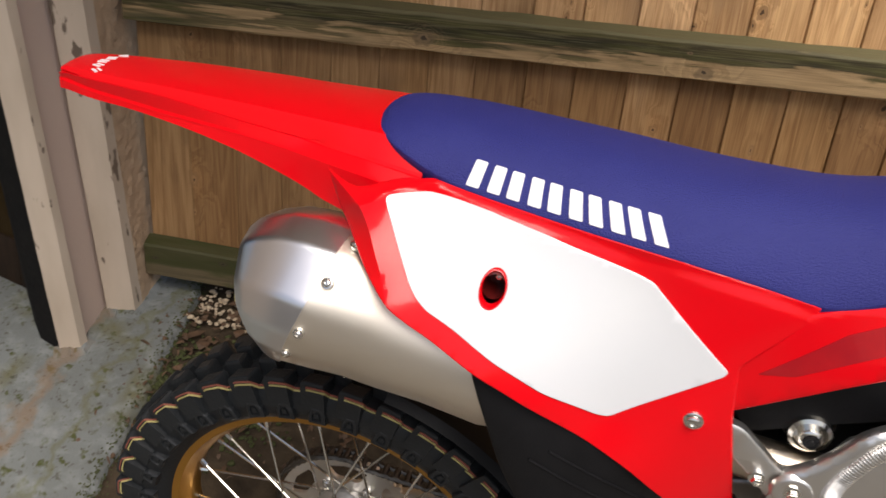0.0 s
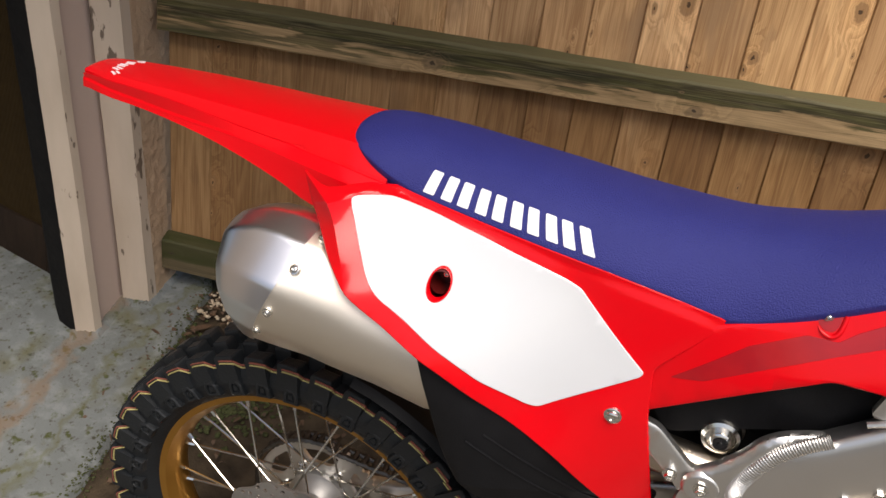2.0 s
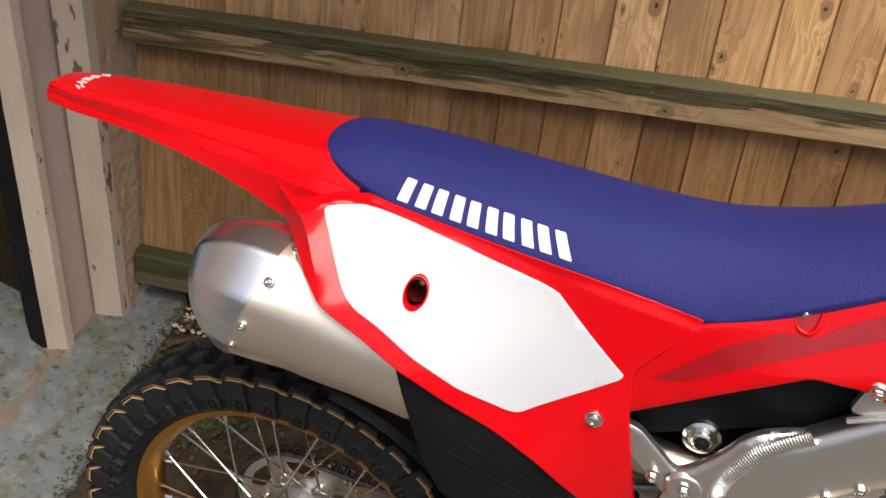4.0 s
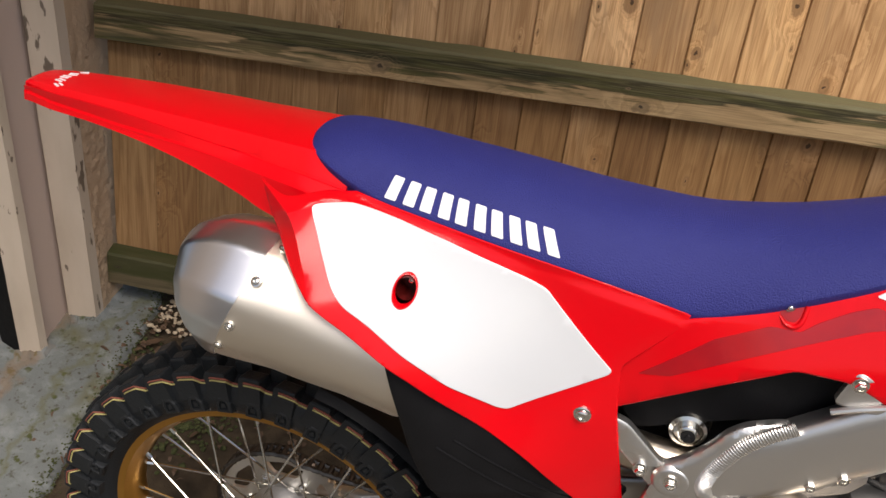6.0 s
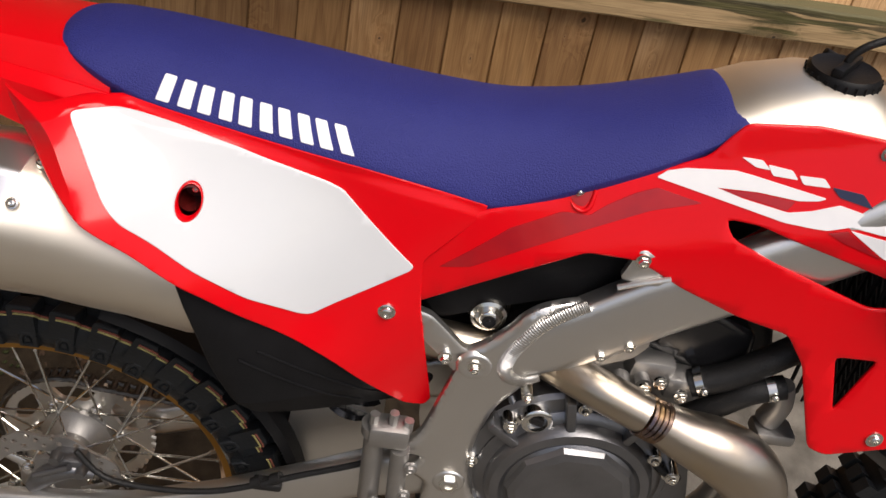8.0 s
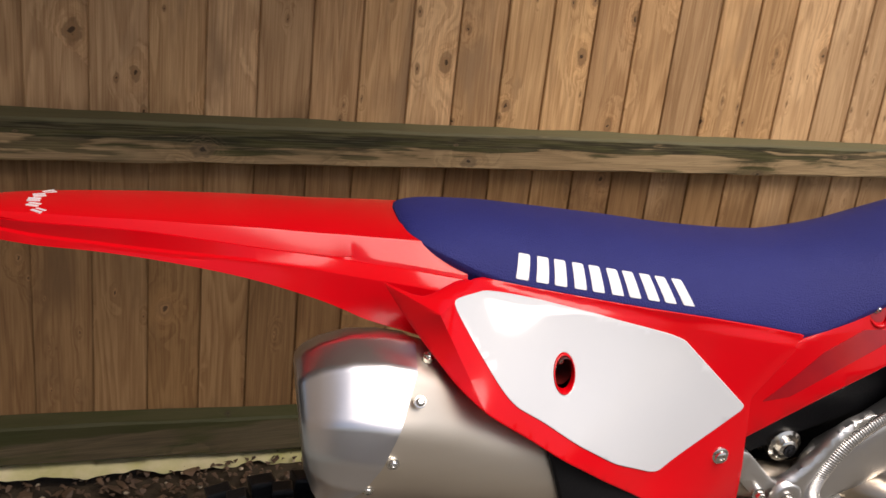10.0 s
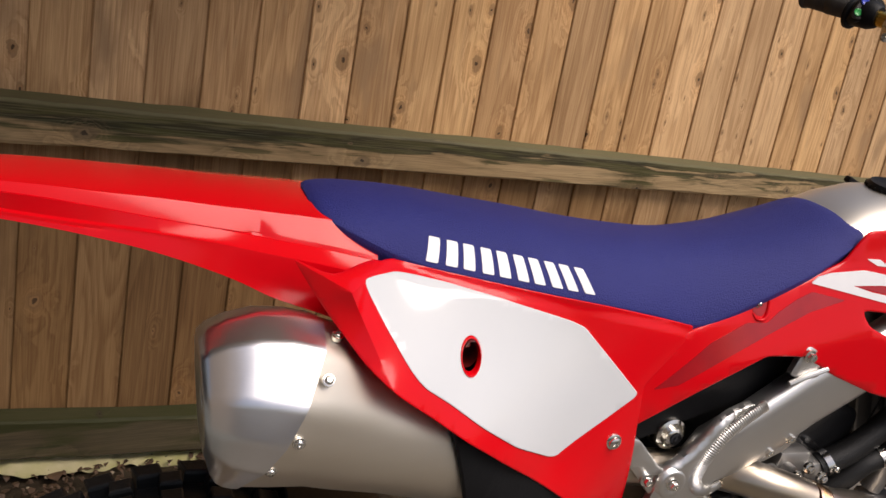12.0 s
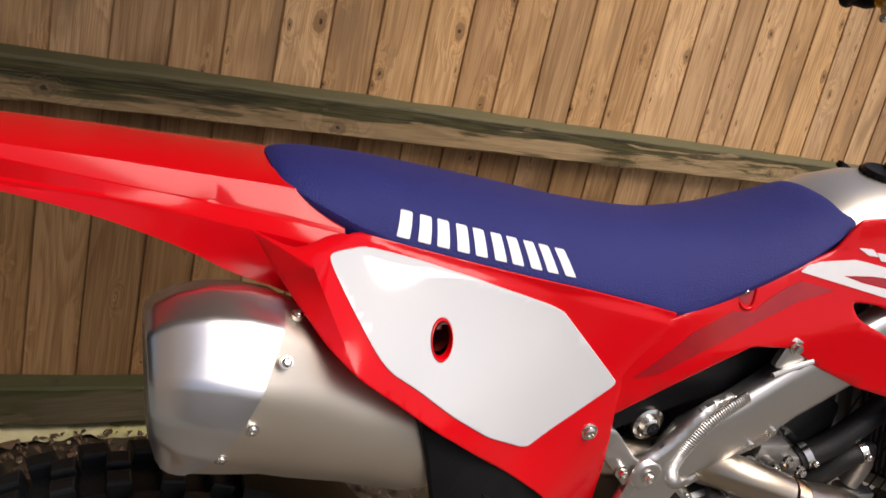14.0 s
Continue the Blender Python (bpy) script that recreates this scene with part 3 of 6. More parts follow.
upright("door_frame", [W0, W1, (-0.835, 0.53), (-0.89, 0.545)], 0.085, 2.3, PAINT, "white timber door jamb with peeling paint", "door frame", 0.0012)
upright("wall_1", [(-0.846, 0.531), (-0.866, 0.66), (-0.900, 0.66), (-0.900, 0.55), (-0.892, 0.547)], 0.06, 2.3, PINK, "smooth pink-grey painted door reveal", "wall")
upright("trim", [(-0.855, 0.641), W3, (-0.787, 0.690), (-0.862, 0.690)], 0.10, 2.3, PAINT, "white painted timber strip beside rendered pier", "trim", 0.001)
upright("wall_2", [(-0.789, 0.692), W4, (-0.86, 1.2), (-0.952, 1.2), (-0.952, 0.69)], 0.03, 2.3, RENDER, "buff pebbly rendered garage pier", "wall", 0.0045, 0.0080, 85)

# crumbling mortar round the foot of the door post
bm = bmesh.new()
foot = []
for (ax, ay), (bx, by) in zip([(-0.895, 0.486), W1, W2, W3], [W1, W2, W3, W4]):
    foot += [Vector((ax + (bx - ax) * k / 12, ay + (by - ay) * k / 12, 0)) for k in range(12)]
foot.append(Vector((*W4, 0)))
rings = []
for i, p in enumerate(foot):
    d = (foot[min(i + 1, len(foot) - 1)] - foot[max(i - 1, 0)]).normalized()
    out = Vector((d.y, -d.x, 0))
    w = 0.017 + 0.010 * noise.noise(Vector((i * 0.7, 3, 1)))
    h = 0.014 + 0.010 * noise.noise(Vector((i * 0.5, 8, 4)))
    base = slab_top(p.x, p.y)
    rings.append([p - out * 0.006 + Vector((0, 0, base + h)), p + out * w * 0.4 + Vector((0, 0, base + h * 0.8)), p + out * w + Vector((0, 0, base - 0.006)), p - out * 0.006 + Vector((0, 0, base - 0.02))])
quads(bm, rings)
tagged(obj("trim", bm, CONCRETE, 50), "crumbling grey mortar round the door post's foot", "mortar", kind="structure")

# the inside of the garage, its shade put into near-black wall colours
upright("wall_3", [(-0.954, 0.70), (-0.954, 2.4), (-1.0, 2.4), (-1.0, 0.70)], 0.0, 2.3, SHADED_WOOD, "timber side wall inside the garage, near black for interior shade", "wall")
upright("wall_4", [(-3.2, 2.4), (-0.954, 2.4), (-0.954, 2.5), (-3.2, 2.5)], 0.0, 2.3, SHADED_WOOD, "back wall of the garage, near black for interior shade", "wall")
upright("wall_5", [(-3.3, 0.2), (-3.2, 0.2), (-3.2, 2.5), (-3.3, 2.5)], 0.0, 2.3, SHADED_WOOD, "far side wall of the garage, near black for interior shade", "wall")
bm = bmesh.new()
# added overhang and block, out of view, to shade the fence's left side
box(bm, (-3.3, -0.35, 2.3), (0.92, 2.5, 2.44))
box(bm, (-3.3, 0.49, 2.46), (-0.78, 2.5, 3.6))
tagged(obj("ceiling", bm, HOUSE, 0), "unseen pale overhang added to shade the fence", "ceiling", kind="structure")

# black door edge and an old mesh-fronted panel leaning inside
upright("door_1", [(-0.955, 0.515), (-0.888, 0.495), (-0.892, 0.546), (-0.90, 0.549), (-0.955, 0.58), (-1.005, 0.56)], 0.075, 2.3, TAR, "black painted edge of the open garage door", "door", 0.0015, 0.04)
panel_m = Matrix.Translation((-1.20, 0.68, 0.10)) @ Matrix.Rotation(radians(-14), 4, "Z") @ Matrix.Rotation(radians(-6), 4, "X")
leaning = thing("leaning_panel", "old brass mesh panel in a dark timber frame", "panel")
for lo, hi in (((-0.30, 0, 0), (-0.26, 0.03, 1.0)), ((0.08, 0, 0), (0.12, 0.03, 1.0)), ((-0.26, 0, 0), (0.08, 0.03, 0.16)), ((-0.26, 0, 0.95), (0.08, 0.03, 1.0))):
    bm = bmesh.new()
    box(bm, lo, hi, panel_m, 0.003)
    part("frame_bar", bm, SHADED_WOOD, leaning)
bm = bmesh.new()
box(bm, (-0.262, 0.012, 0.158), (0.082, 0.016, 0.952), panel_m)
for i in range(58):
    x = -0.26 + 0.006 * i
    box(bm, (x, 0.008, 0.16), (x + 0.0022, 0.012, 0.95), panel_m)
part("mesh", bm, BRASSMESH, leaning, "fine brass wire mesh", 0)
bm = bmesh.new()
box(bm, (-1.22, 0.56, 0.085), (-0.98, 0.64, 0.11), Matrix.Translation((0.0, -0.02, 0)), 0.003)
tagged(obj("timber_offcut", bm, SHADED_WOOD), "short brown timber offcut lying on concrete", "timber")

# unseen walls closing the yard; the tall brown one added to block sky
upright("wall_6", [(-2.1, -3.4), (9, -3.4), (9, -3.2), (-2.1, -3.2)], -0.05, 0.7, HOUSE, "plain low rendered wall closing the yard", "wall", step=0.5)
upright("wall_7", [(-2.1, -3.19), (-1.9, -3.19), (-1.9, -0.4), (-2.1, -0.4)], -0.05, 4.8, HOUSE_DARK, "unseen brown house wall added to block the sky", "wall", step=0.5)


# pebbles along the foot of the fence, leaves and moss on the earth
rnd = random.Random(4)
PEBBLE = mat("pale_pebbles", (0.50, 0.42, 0.30), 0.7, 0, (0.36, 0.27, 0.18), 40, 0.7, 0.2, 200)
LEAF = mat("dry_leaves", (0.150, 0.085, 0.045), 0.7, 0, (0.030, 0.018, 0.011), 25, 0.7, 0.3, 200)
MOSS = mat("green_moss", (0.036, 0.046, 0.011), 0.9, 0, (0.060, 0.066, 0.018), 60, 0.6, 0.6, 300)


def round_stone():
    bm = bmesh.new()
    bmesh.ops.create_icosphere(bm, subdivisions=1, radius=1.0)
    bm.verts.index_update()
    shape = np.array([v.co[:] for v in bm.verts]), np.array([[v.index for v in f.verts] for f in bm.faces])
    bm.free()
    return shape


STONE, STONE_FACES = round_stone()


def blob(heap, c, r, squash):
    """One small lump, turned and stretched at random, put on a heap of (points, faces)."""
    q = np.array(Euler((rnd.random() * 6, rnd.random() * 6, rnd.random() * 6)).to_matrix())
    p = (STONE * (r * (0.7 + 0.6 * np.array([rnd.random(), rnd.random(), rnd.random()])))) @ q.T
    p[:, 2] *= squash
    heap.append(p + np.array(c))


def heap_object(name, heap, material):
    n = len(STONE)
    me = bpy.data.meshes.new(name)
    me.from_pydata(np.concatenate(heap).tolist(), [], np.concatenate([STONE_FACES + n * k for k in range(len(heap))]).tolist())
    me.polygons.foreach_set("use_smooth", [True] * len(me.polygons))
    me.materials.append(material)
    return new(name, me)


def on_fence(u, d):
    p = F_ORIGIN + Vector((0.98613, 0.16401, 0)) * u + LEVEL_AWAY * d
    return p.x, p.y


heap = []
for i in range(1900):
    u, d = rnd.uniform(-0.66, 0.9), rnd.uniform(-0.10, 0.16)
    if u > -0.40 and rnd.random() < 0.93:
        continue
    x, y = on_fence(u, d)
    if x < -0.675:
        continue
    blob(heap, (x, y, rise(x, y) + 0.004 + 0.012 * rnd.random() * (u < -0.45)), rnd.uniform(0.0035, 0.0085), 0.7)
tagged(heap_object("pebbles", heap, PEBBLE), "pale rounded pebbles along the foot of the fence", "pebbles", kind="stuff")
bm = bmesh.new()
for i in range(1600):
    u, d = rnd.uniform(-0.70, 1.6), -abs(rnd.gauss(0.06, 0.20))
    x, y = on_fence(u, d)
    if x < -0.72:
        continue
    big = 2.2 if i % 23 == 0 else 1.0
    ln, wd, a = big * rnd.uniform(0.004, 0.014), big * rnd.uniform(0.002, 0.007), rnd.uniform(0, 6.3)
    dx, dy = Vector((math.cos(a), math.sin(a), rnd.uniform(-0.25, 0.25))), Vector((-math.sin(a), math.cos(a), rnd.uniform(-0.4, 0.4)))
    c = Vector((x, y, rise(x, y) + 0.004 + 0.008 * rnd.random()))
    pts = [c - dx * ln, c - dx * ln * 0.3 + dy * wd + Vector((0, 0, 0.004)), c + dx * ln * 0.5 + dy * wd * 0.8 + Vector((0, 0, 0.005)), c + dx * ln, c + dx * ln * 0.4 - dy * wd + Vector((0, 0, 0.006)), c - dx * ln * 0.4 - dy * wd * 0.9 + Vector((0, 0, 0.003))]
    v = [bm.verts.new(p) for p in pts]
    w = [bm.verts.new(p - Vector((0, 0, 0.0008))) for p in pts]
    for tri in ((0, 1, 5), (1, 2, 4, 5), (2, 3, 4)):
        bm.faces.new([v[k] for k in tri])
        bm.faces.new([w[k] for k in reversed(tri)])
    for k in range(6):
        bm.faces.new((v[k], w[k], w[(k + 1) % 6], v[(k + 1) % 6]))
tagged(obj("leaf_litter", bm, LEAF, 0), "dry brown leaf litter on dark earth", "leaves", kind="stuff")
heap = []
for i in range(1500):
    p = line[rnd.randrange(len(line))]
    x = p.x + rnd.gauss(-0.002, 0.014)
    y = p.y + rnd.uniform(-0.02, 0.02)
    z = (slab_top(x, y) if x < p.x else rise(x, y)) - 0.002
    blob(heap, (x, y, z), rnd.uniform(0.0010, 0.0034), 0.5)
for i in range(2600):
    # a low green cushion on the damp earth behind the wheel
    a, r = rnd.uniform(0, 6.3), abs(rnd.gauss(0, 0.07))
    x, y = -0.50 + 1.3 * r * math.cos(a), 0.52 + r * math.sin(a)
    blob(heap, (x, y, rise(x, y) - 0.006), rnd.uniform(0.003, 0.008), 0.5)
tagged(heap_object("moss", heap, MOSS), "green moss along the edge of the concrete", "moss", kind="stuff")
# ---- fence ----
def board_mesh(h0, h1, w):
    """A feather-edge board: thick at its left edge, thin at its right, with eased arrises."""
    bm = bmesh.new()
    t0, t1, e = 0.0100, 0.005, 0.0020
    prof = [(0, 0), (0, -t0 + e), (e, -t0), (w - e, -t1), (w, -t1 + e), (w, 0)]
    rings = []
    for i in range(13):
        z = h0 + (h1 - h0) * i / 12
        rings.append([Vector((x, y, z)) for x, y in prof])
    quads(bm, rings)
    bmesh.ops.recalc_face_normals(bm, faces=bm.faces)
    me = bpy.data.meshes.new("board")
    bm.to_mesh(me)
    bm.free()
    return me


fence = tagged(new("fence"), "brown closeboard timber fence with mossy weathered rails", "fence")
fence.matrix_world = FENCE


def rail(name, z, h, depth, x0, x1, slope, material, label):
    bm = bmesh.new()
    rings = []
    n = 80
    for i in range(n + 1):
        x = x0 + (x1 - x0) * i / n
        zz = z + slope * x
        wob = [0.0022 * noise.noise(Vector((x * 7, k * 3.1, z * 5))) + 0.0012 * noise.noise(Vector((x * 30, k * 7, z))) for k in range(6)]
        prof = [(0.0, h), (-depth + 0.004, h - 0.010), (-depth, h - 0.016), (-depth, 0.004), (-depth + 0.004, 0.0), (0.0, 0.0)]
        rings.append([Vector((x, p[0] + wob[k], zz + p[1] + wob[k] * 1.2)) for k, p in enumerate(prof)])
    quads(bm, rings)
    return part(name, bm, material, fence, label, 25)


rail("rail", 0.812, 0.092, 0.045, -0.66, 4.2, 0.0, RAIL, "grey weathered rail with dark green moss patches")
rail("rail", 0.140, 0.098, 0.040, -0.66, 4.2, -0.060, LOW_RAIL, "damp rail green with moss")
BOARD_WIDTHS = (0.121, 0.128, 0.137, 0.160)
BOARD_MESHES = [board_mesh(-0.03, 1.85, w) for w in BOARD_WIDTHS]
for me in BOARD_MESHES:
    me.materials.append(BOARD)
# boards of uneven cover, nailed from the pier outwards
COVERS = [0.109, 0.112, 0.110, 0.113, 0.109, 0.109, 0.104, 0.112, 0.106, 0.114, 0.112, 0.116, 0.117, 0.116, 0.118, 0.120, 0.126, 0.126, 0.124, 0.140, 0.129, 0.123, 0.140, 0.118, 0.136] + [0.122, 0.127, 0.118] * 5
x = -0.654
for i, cover in enumerate(COVERS):
    k = next((n for n, w in enumerate(BOARD_WIDTHS) if w >= cover + 0.010), 3)
    ob = new("board", BOARD_MESHES[k])
    ob.parent = fence
    ob.matrix_local = pose(x, 0.012 + 0.002 * noise.noise(Vector((i, 7, 2))), 0.155 - 0.06 * x + 0.006 * noise.noise(Vector((i * 1.9, 5, 0))), 0, 0.25 * noise.noise(Vector((i, 2, 9))), 0.8)
    x += cover

# strip under the boards, coloured as sunlit ground beyond, lower edge in soil
SUNLIT_STRIP = mat("sunlit_ground_strip", (0.80, 0.70, 0.46), 0.85, 0, (0.42, 0.42, 0.12), 14, 0.6, 0.6, 160, detail=8)
bm = bmesh.new()
rings = []
for i in range(641):
    x = -0.44 + 4.5 * i / 640
    top = 0.120 - 0.06 * x + 0.005 * noise.cell(Vector((x * 9.5, 3, 1))) + 0.002 * noise.noise(Vector((x * 30, 3, 1)))
    low = 0.094 - 0.06 * x + 0.012 * noise.noise(Vector((x * 11, 8, 2))) + 0.006 * noise.noise(Vector((x * 37, 8, 2)))
    front = -0.022 + 0.006 * noise.noise(Vector((x * 20, 1, 6)))
    rings.append([FENCE @ Vector((x, y, z)) for y, z in ((0.05, top), (front + 0.008, top), (front, top - 0.006), (front - 0.002, low), (0.05, low))])
quads(bm, rings)
tagged(obj("sunlit_gap", bm, SUNLIT_STRIP, 50), "pale strip under the fence, coloured as sunlit ground beyond", "edging", kind="structure")
# ---- motocross bike: x forward, -y its right side ----
bike = thing("motorcycle", "red motocross bike with blue seat, parked beside the fence", "motorcycle")
AXLE = Vector((0.015, 0, 0.351))


def panel_y(x, z):
    return -0.2371 + 1.1895 * x - 0.604 * z - 1.1079 * x * z + 0.712 * z * z - 0.0245 * x * x


def thin_plate(nodes, soft=1e-6):
    """A smooth sheet y(x, z) laid over a few design nodes (x, z, y)."""
    p = np.array(nodes)
    k = len(p)

    def kernel(d2):
        return 0.5 * d2 * np.log(d2 + 1e-12)

    m = np.zeros((k + 3, k + 3))
    m[:k, :k] = kernel(((p[:, None, :2] - p[None, :, :2]) ** 2).sum(2)) + soft * np.eye(k)
    m[:k, k], m[:k, k + 1:], m[k, :k], m[k + 1:, :k] = 1, p[:, :2], 1, p[:, :2].T
    w = np.linalg.solve(m, np.r_[p[:, 2], 0, 0, 0])

    def height(x, z):
        return float(w[:k] @ kernel((p[:, 0] - x) ** 2 + (p[:, 1] - z) ** 2) + w[k] + w[k + 1] * x + w[k + 2] * z)

    return height


# the panel's broad face, waisted in the middle and flared over the muffler
panel_face = thin_plate([(0.109, 1.003, -0.146), (0.129, 0.959, -0.166), (0.127, 1.004, -0.123), (0.160, 1.004, -0.106), (0.230, 1.004, -0.098), (0.320, 0.991, -0.101), (0.411, 0.979, -0.104), (0.384, 0.955, -0.108),
                         (0.538, 0.961, -0.103), (0.473, 0.881, -0.121), (0.489, 0.836, -0.122), (0.448, 0.824, -0.133), (0.367, 0.813, -0.147), (0.305, 0.844, -0.168), (0.177, 0.928, -0.176), (0.242, 0.937, -0.142),
                         (0.128, 0.940, -0.179), (0.151, 0.925, -0.189), (0.193, 0.895, -0.189), (0.242, 0.865, -0.188), (0.263, 0.850, -0.184), (0.402, 0.755, -0.152), (0.520, 0.664, -0.098)])


def mirrored(f):
    return lambda x, z: -f(x, z)


# rear wheel -----------------------------------------------------------------
def ring_at(a, rows):
    """One cut through a wheel, at angle a: rows of (y, radius)."""
    return [AXLE + Vector((r * math.cos(a), y, r * math.sin(a))) for y, r in rows]


def spin(bm, rows, n=96):
    rings = [ring_at(2 * math.pi * i / n, rows) for i in range(n)]
    vs = [[bm.verts.new(p) for p in r] for r in rings]
    m = len(rows)
    for i in range(n):
        a, b = vs[i], vs[(i + 1) % n]
        for j in range(m):
            k = (j + 1) % m
            bm.faces.new((a[j], a[k], b[k], b[j]))


bm = bmesh.new()
turned(bm, AXLE + Vector((0, -0.062, 0)), (0, 1, 0), [(0, 0.0), (0, 0.016), (0.006, 0.024), (0.010, 0.030), (0.014, 0.047), (0.022, 0.049), (0.030, 0.038), (0.045, 0.030), (0.080, 0.030), (0.094, 0.042), (0.100, 0.052), (0.108, 0.052), (0.112, 0.036), (0.122, 0.020), (0.122, 0)], 36)
wheel = part("rear_wheel", bm, CAST_LIGHT, bike, "spoked rear wheel with cast hub")
bm = bmesh.new()
spin(bm, [(-0.034, 0.258), (-0.031, 0.260), (-0.029, 0.256), (-0.027, 0.246), (-0.016, 0.241), (-0.010, 0.236), (0.010, 0.236), (0.016, 0.241), (0.027, 0.246), (0.029, 0.256), (0.031, 0.260), (0.034, 0.258), (0.031, 0.244), (0.018, 0.236), (0.011, 0.231), (-0.011, 0.231), (-0.018, 0.236), (-0.031, 0.244)])
part("rim", bm, GOLD, wheel, "gold anodised rim")
bm = bmesh.new()
carc = [(-0.030, 0.252), (-0.040, 0.260), (-0.048, 0.273), (-0.051, 0.288), (-0.050, 0.302), (-0.045, 0.313), (-0.029, 0.320), (0, 0.323), (0.029, 0.320), (0.045, 0.313), (0.050, 0.302), (0.051, 0.288), (0.048, 0.273), (0.040, 0.260), (0.030, 0.252)]
spin(bm, carc, 112)
tyre = part("tyre", bm, RUBBER, bike, "black knobbly motocross tyre", 35)


def knob_mesh(name, y0, y1, r0, r1, wide, tilt=0.0):
    """A tread block about angle 0, seen from the axle: between y0 and y1, from radius r0 up to r1, its top eased."""
    bm = bmesh.new()
    rings = []
    for r, s, e in ((r0, 1.15, 0.0), (r1 - 0.004, 1.0, 0.001), (r1 - 0.001, 0.93, 0.002), (r1, 0.80, 0.004)):
        half = wide / 2 * s
        ring = []
        for y, da in ((y0 + e, -half + tilt), (y1 - e, -half), (y1 - e, half), (y0 + e, half + tilt)):
            ring.append(Vector((r * math.cos(da), y, r * math.sin(da))))
        rings.append(ring)
    quads(bm, rings)
    bmesh.ops.recalc_face_normals(bm, faces=bm.faces)
    me = bpy.data.meshes.new(name)
    bm.to_mesh(me)
    bm.free()
    me.materials.append(RUBBER)
    return me


def lug_mesh(s):
    """A small hollowed lug on the tyre's shoulder."""
    bm = bmesh.new()
    rings = [[Vector((0.283 + g * w, 0.0480 * s + k * s, h * w)) for h, g in ((-0.95, -1), (0.95, -1), (0.95, 0.3), (0.5, 1.25), (-0.5, 1.25), (-0.95, 0.3))] for k, w in ((-0.004, 0.0140), (0.0068, 0.0120), (0.0084, 0.0100), (0.0084, 0.0068), (0.0052, 0.0060), (0.0052, 0.0040), (0.0078, 0.0034), (0.0078, 0.0002))]
    quads(bm, rings)
    bmesh.ops.recalc_face_normals(bm, faces=bm.faces)
    me = bpy.data.meshes.new("lug")
    bm.to_mesh(me)
    bm.free()
    me.materials.append(RUBBER)
    return me


N_KNOB = 40
STEP = 2 * math.pi / N_KNOB
KNOBS = [("knob", knob_mesh("knob", -0.056, -0.031, 0.292, 0.336, STEP * 0.60, 0.016), 0.0), ("knob", knob_mesh("knob", 0.031, 0.056, 0.292, 0.336, STEP * 0.60, -0.016), 0.0),
         ("knob", knob_mesh("knob", -0.028, -0.004, 0.312, 0.343, STEP * 0.46), 0.5), ("knob", knob_mesh("knob", 0.004, 0.028, 0.312, 0.343, STEP * 0.46), 0.5),
         ("lug", lug_mesh(-1), 0.0), ("lug", lug_mesh(1), 0.0)]
for i in range(N_KNOB):
    for nm, me, k in KNOBS:
        ob = new(nm, me)
        ob.parent = tyre
        ob.matrix_local = Matrix.Translation(AXLE) @ Matrix.Rotation(-(i + k) * STEP, 4, "Y")
# thin coloured mould lines that step over the blocks
for mtl, rr, lab in ((YELLOW, 0.3255, "thin yellow mould line"), (ORANGE, 0.3295, "thin red mould line")):
    bm = bmesh.new()
    n = N_KNOB * 16
    rings = []
    for i in range(n + 1):
        k = (i / 16 + 0.5) % 1
        on = ease(0.19, 0.26, k) * ease(0.81, 0.74, k)
        r, y = rr - 0.0125 * (1 - on), -0.0466 - 0.0100 * on
        a = 2 * math.pi * i / n
        rings.append([AXLE + Vector(((r + dr) * math.cos(a), y + dy, (r + dr) * math.sin(a))) for dr, dy in ((-0.0008, -0.0006), (0.0008, -0.0006), (0.0008, 0.0014), (-0.0008, 0.0014))])
    quads(bm, rings, True, False)
    part("mould_line", bm, mtl, tyre, lab, 0)
for i in range(36):
    a = 2 * math.pi * (i + 0.5) / 36
    s = -1 if i % 2 else 1
    lean = 0.62 * (1 if (i // 2) % 2 else -1)
    top = AXLE + Vector((0.236 * math.cos(a), 0.007 * s, 0.236 * math.sin(a)))
    foot = AXLE + Vector((0.045 * math.cos(a + lean * 1.6), 0.046 * s, 0.045 * math.sin(a + lean * 1.6)))
    bm = bmesh.new()
    cyl(bm, foot, top, 0.0019, n=8)
    d = (foot - top).normalized()
    cyl(bm, top - d * 0.003, top + d * 0.016, 0.0042, 0.0034, 6)
    part("spoke", bm, CHROME, wheel)


def polar(r, a):
    return (AXLE.x + r * math.cos(a), AXLE.z + r * math.sin(a))


def slot(r0, r1, a, half, taper=0.75):
    return rounded([polar(r0, a - half * taper), polar(r1, a - half), polar(r1 * 1.02, a), polar(r1, a + half), polar(r0, a + half * taper)], 0.006, 3)


def circle(r, n=60):
    return [polar(r, 2 * math.pi * i / n) for i in range(n)]


# sprocket on the far side: toothed ring with large slots
bm = bmesh.new()
teeth = []
for i in range(49):
    a = 2 * math.pi * i / 49
    teeth += [polar(0.110, a - 0.045), polar(0.1165, a - 0.018), polar(0.1165, a + 0.018), polar(0.110, a + 0.045)]
plate(bm, teeth, lambda x, z: 0.047, 0.006, holes=[circle(0.036)] + [slot(0.072, 0.096, 2 * math.pi * (i + 0.5) / 6, 0.36) for i in range(6)], step=0.05)
part("sprocket", bm, ALLOY, wheel, "silver rear sprocket with oval slots", 30)
bm = bmesh.new()
outer = [polar(0.112 + 0.004 * math.cos(10 * a), a) for a in (2 * math.pi * i / 120 for i in range(120))]
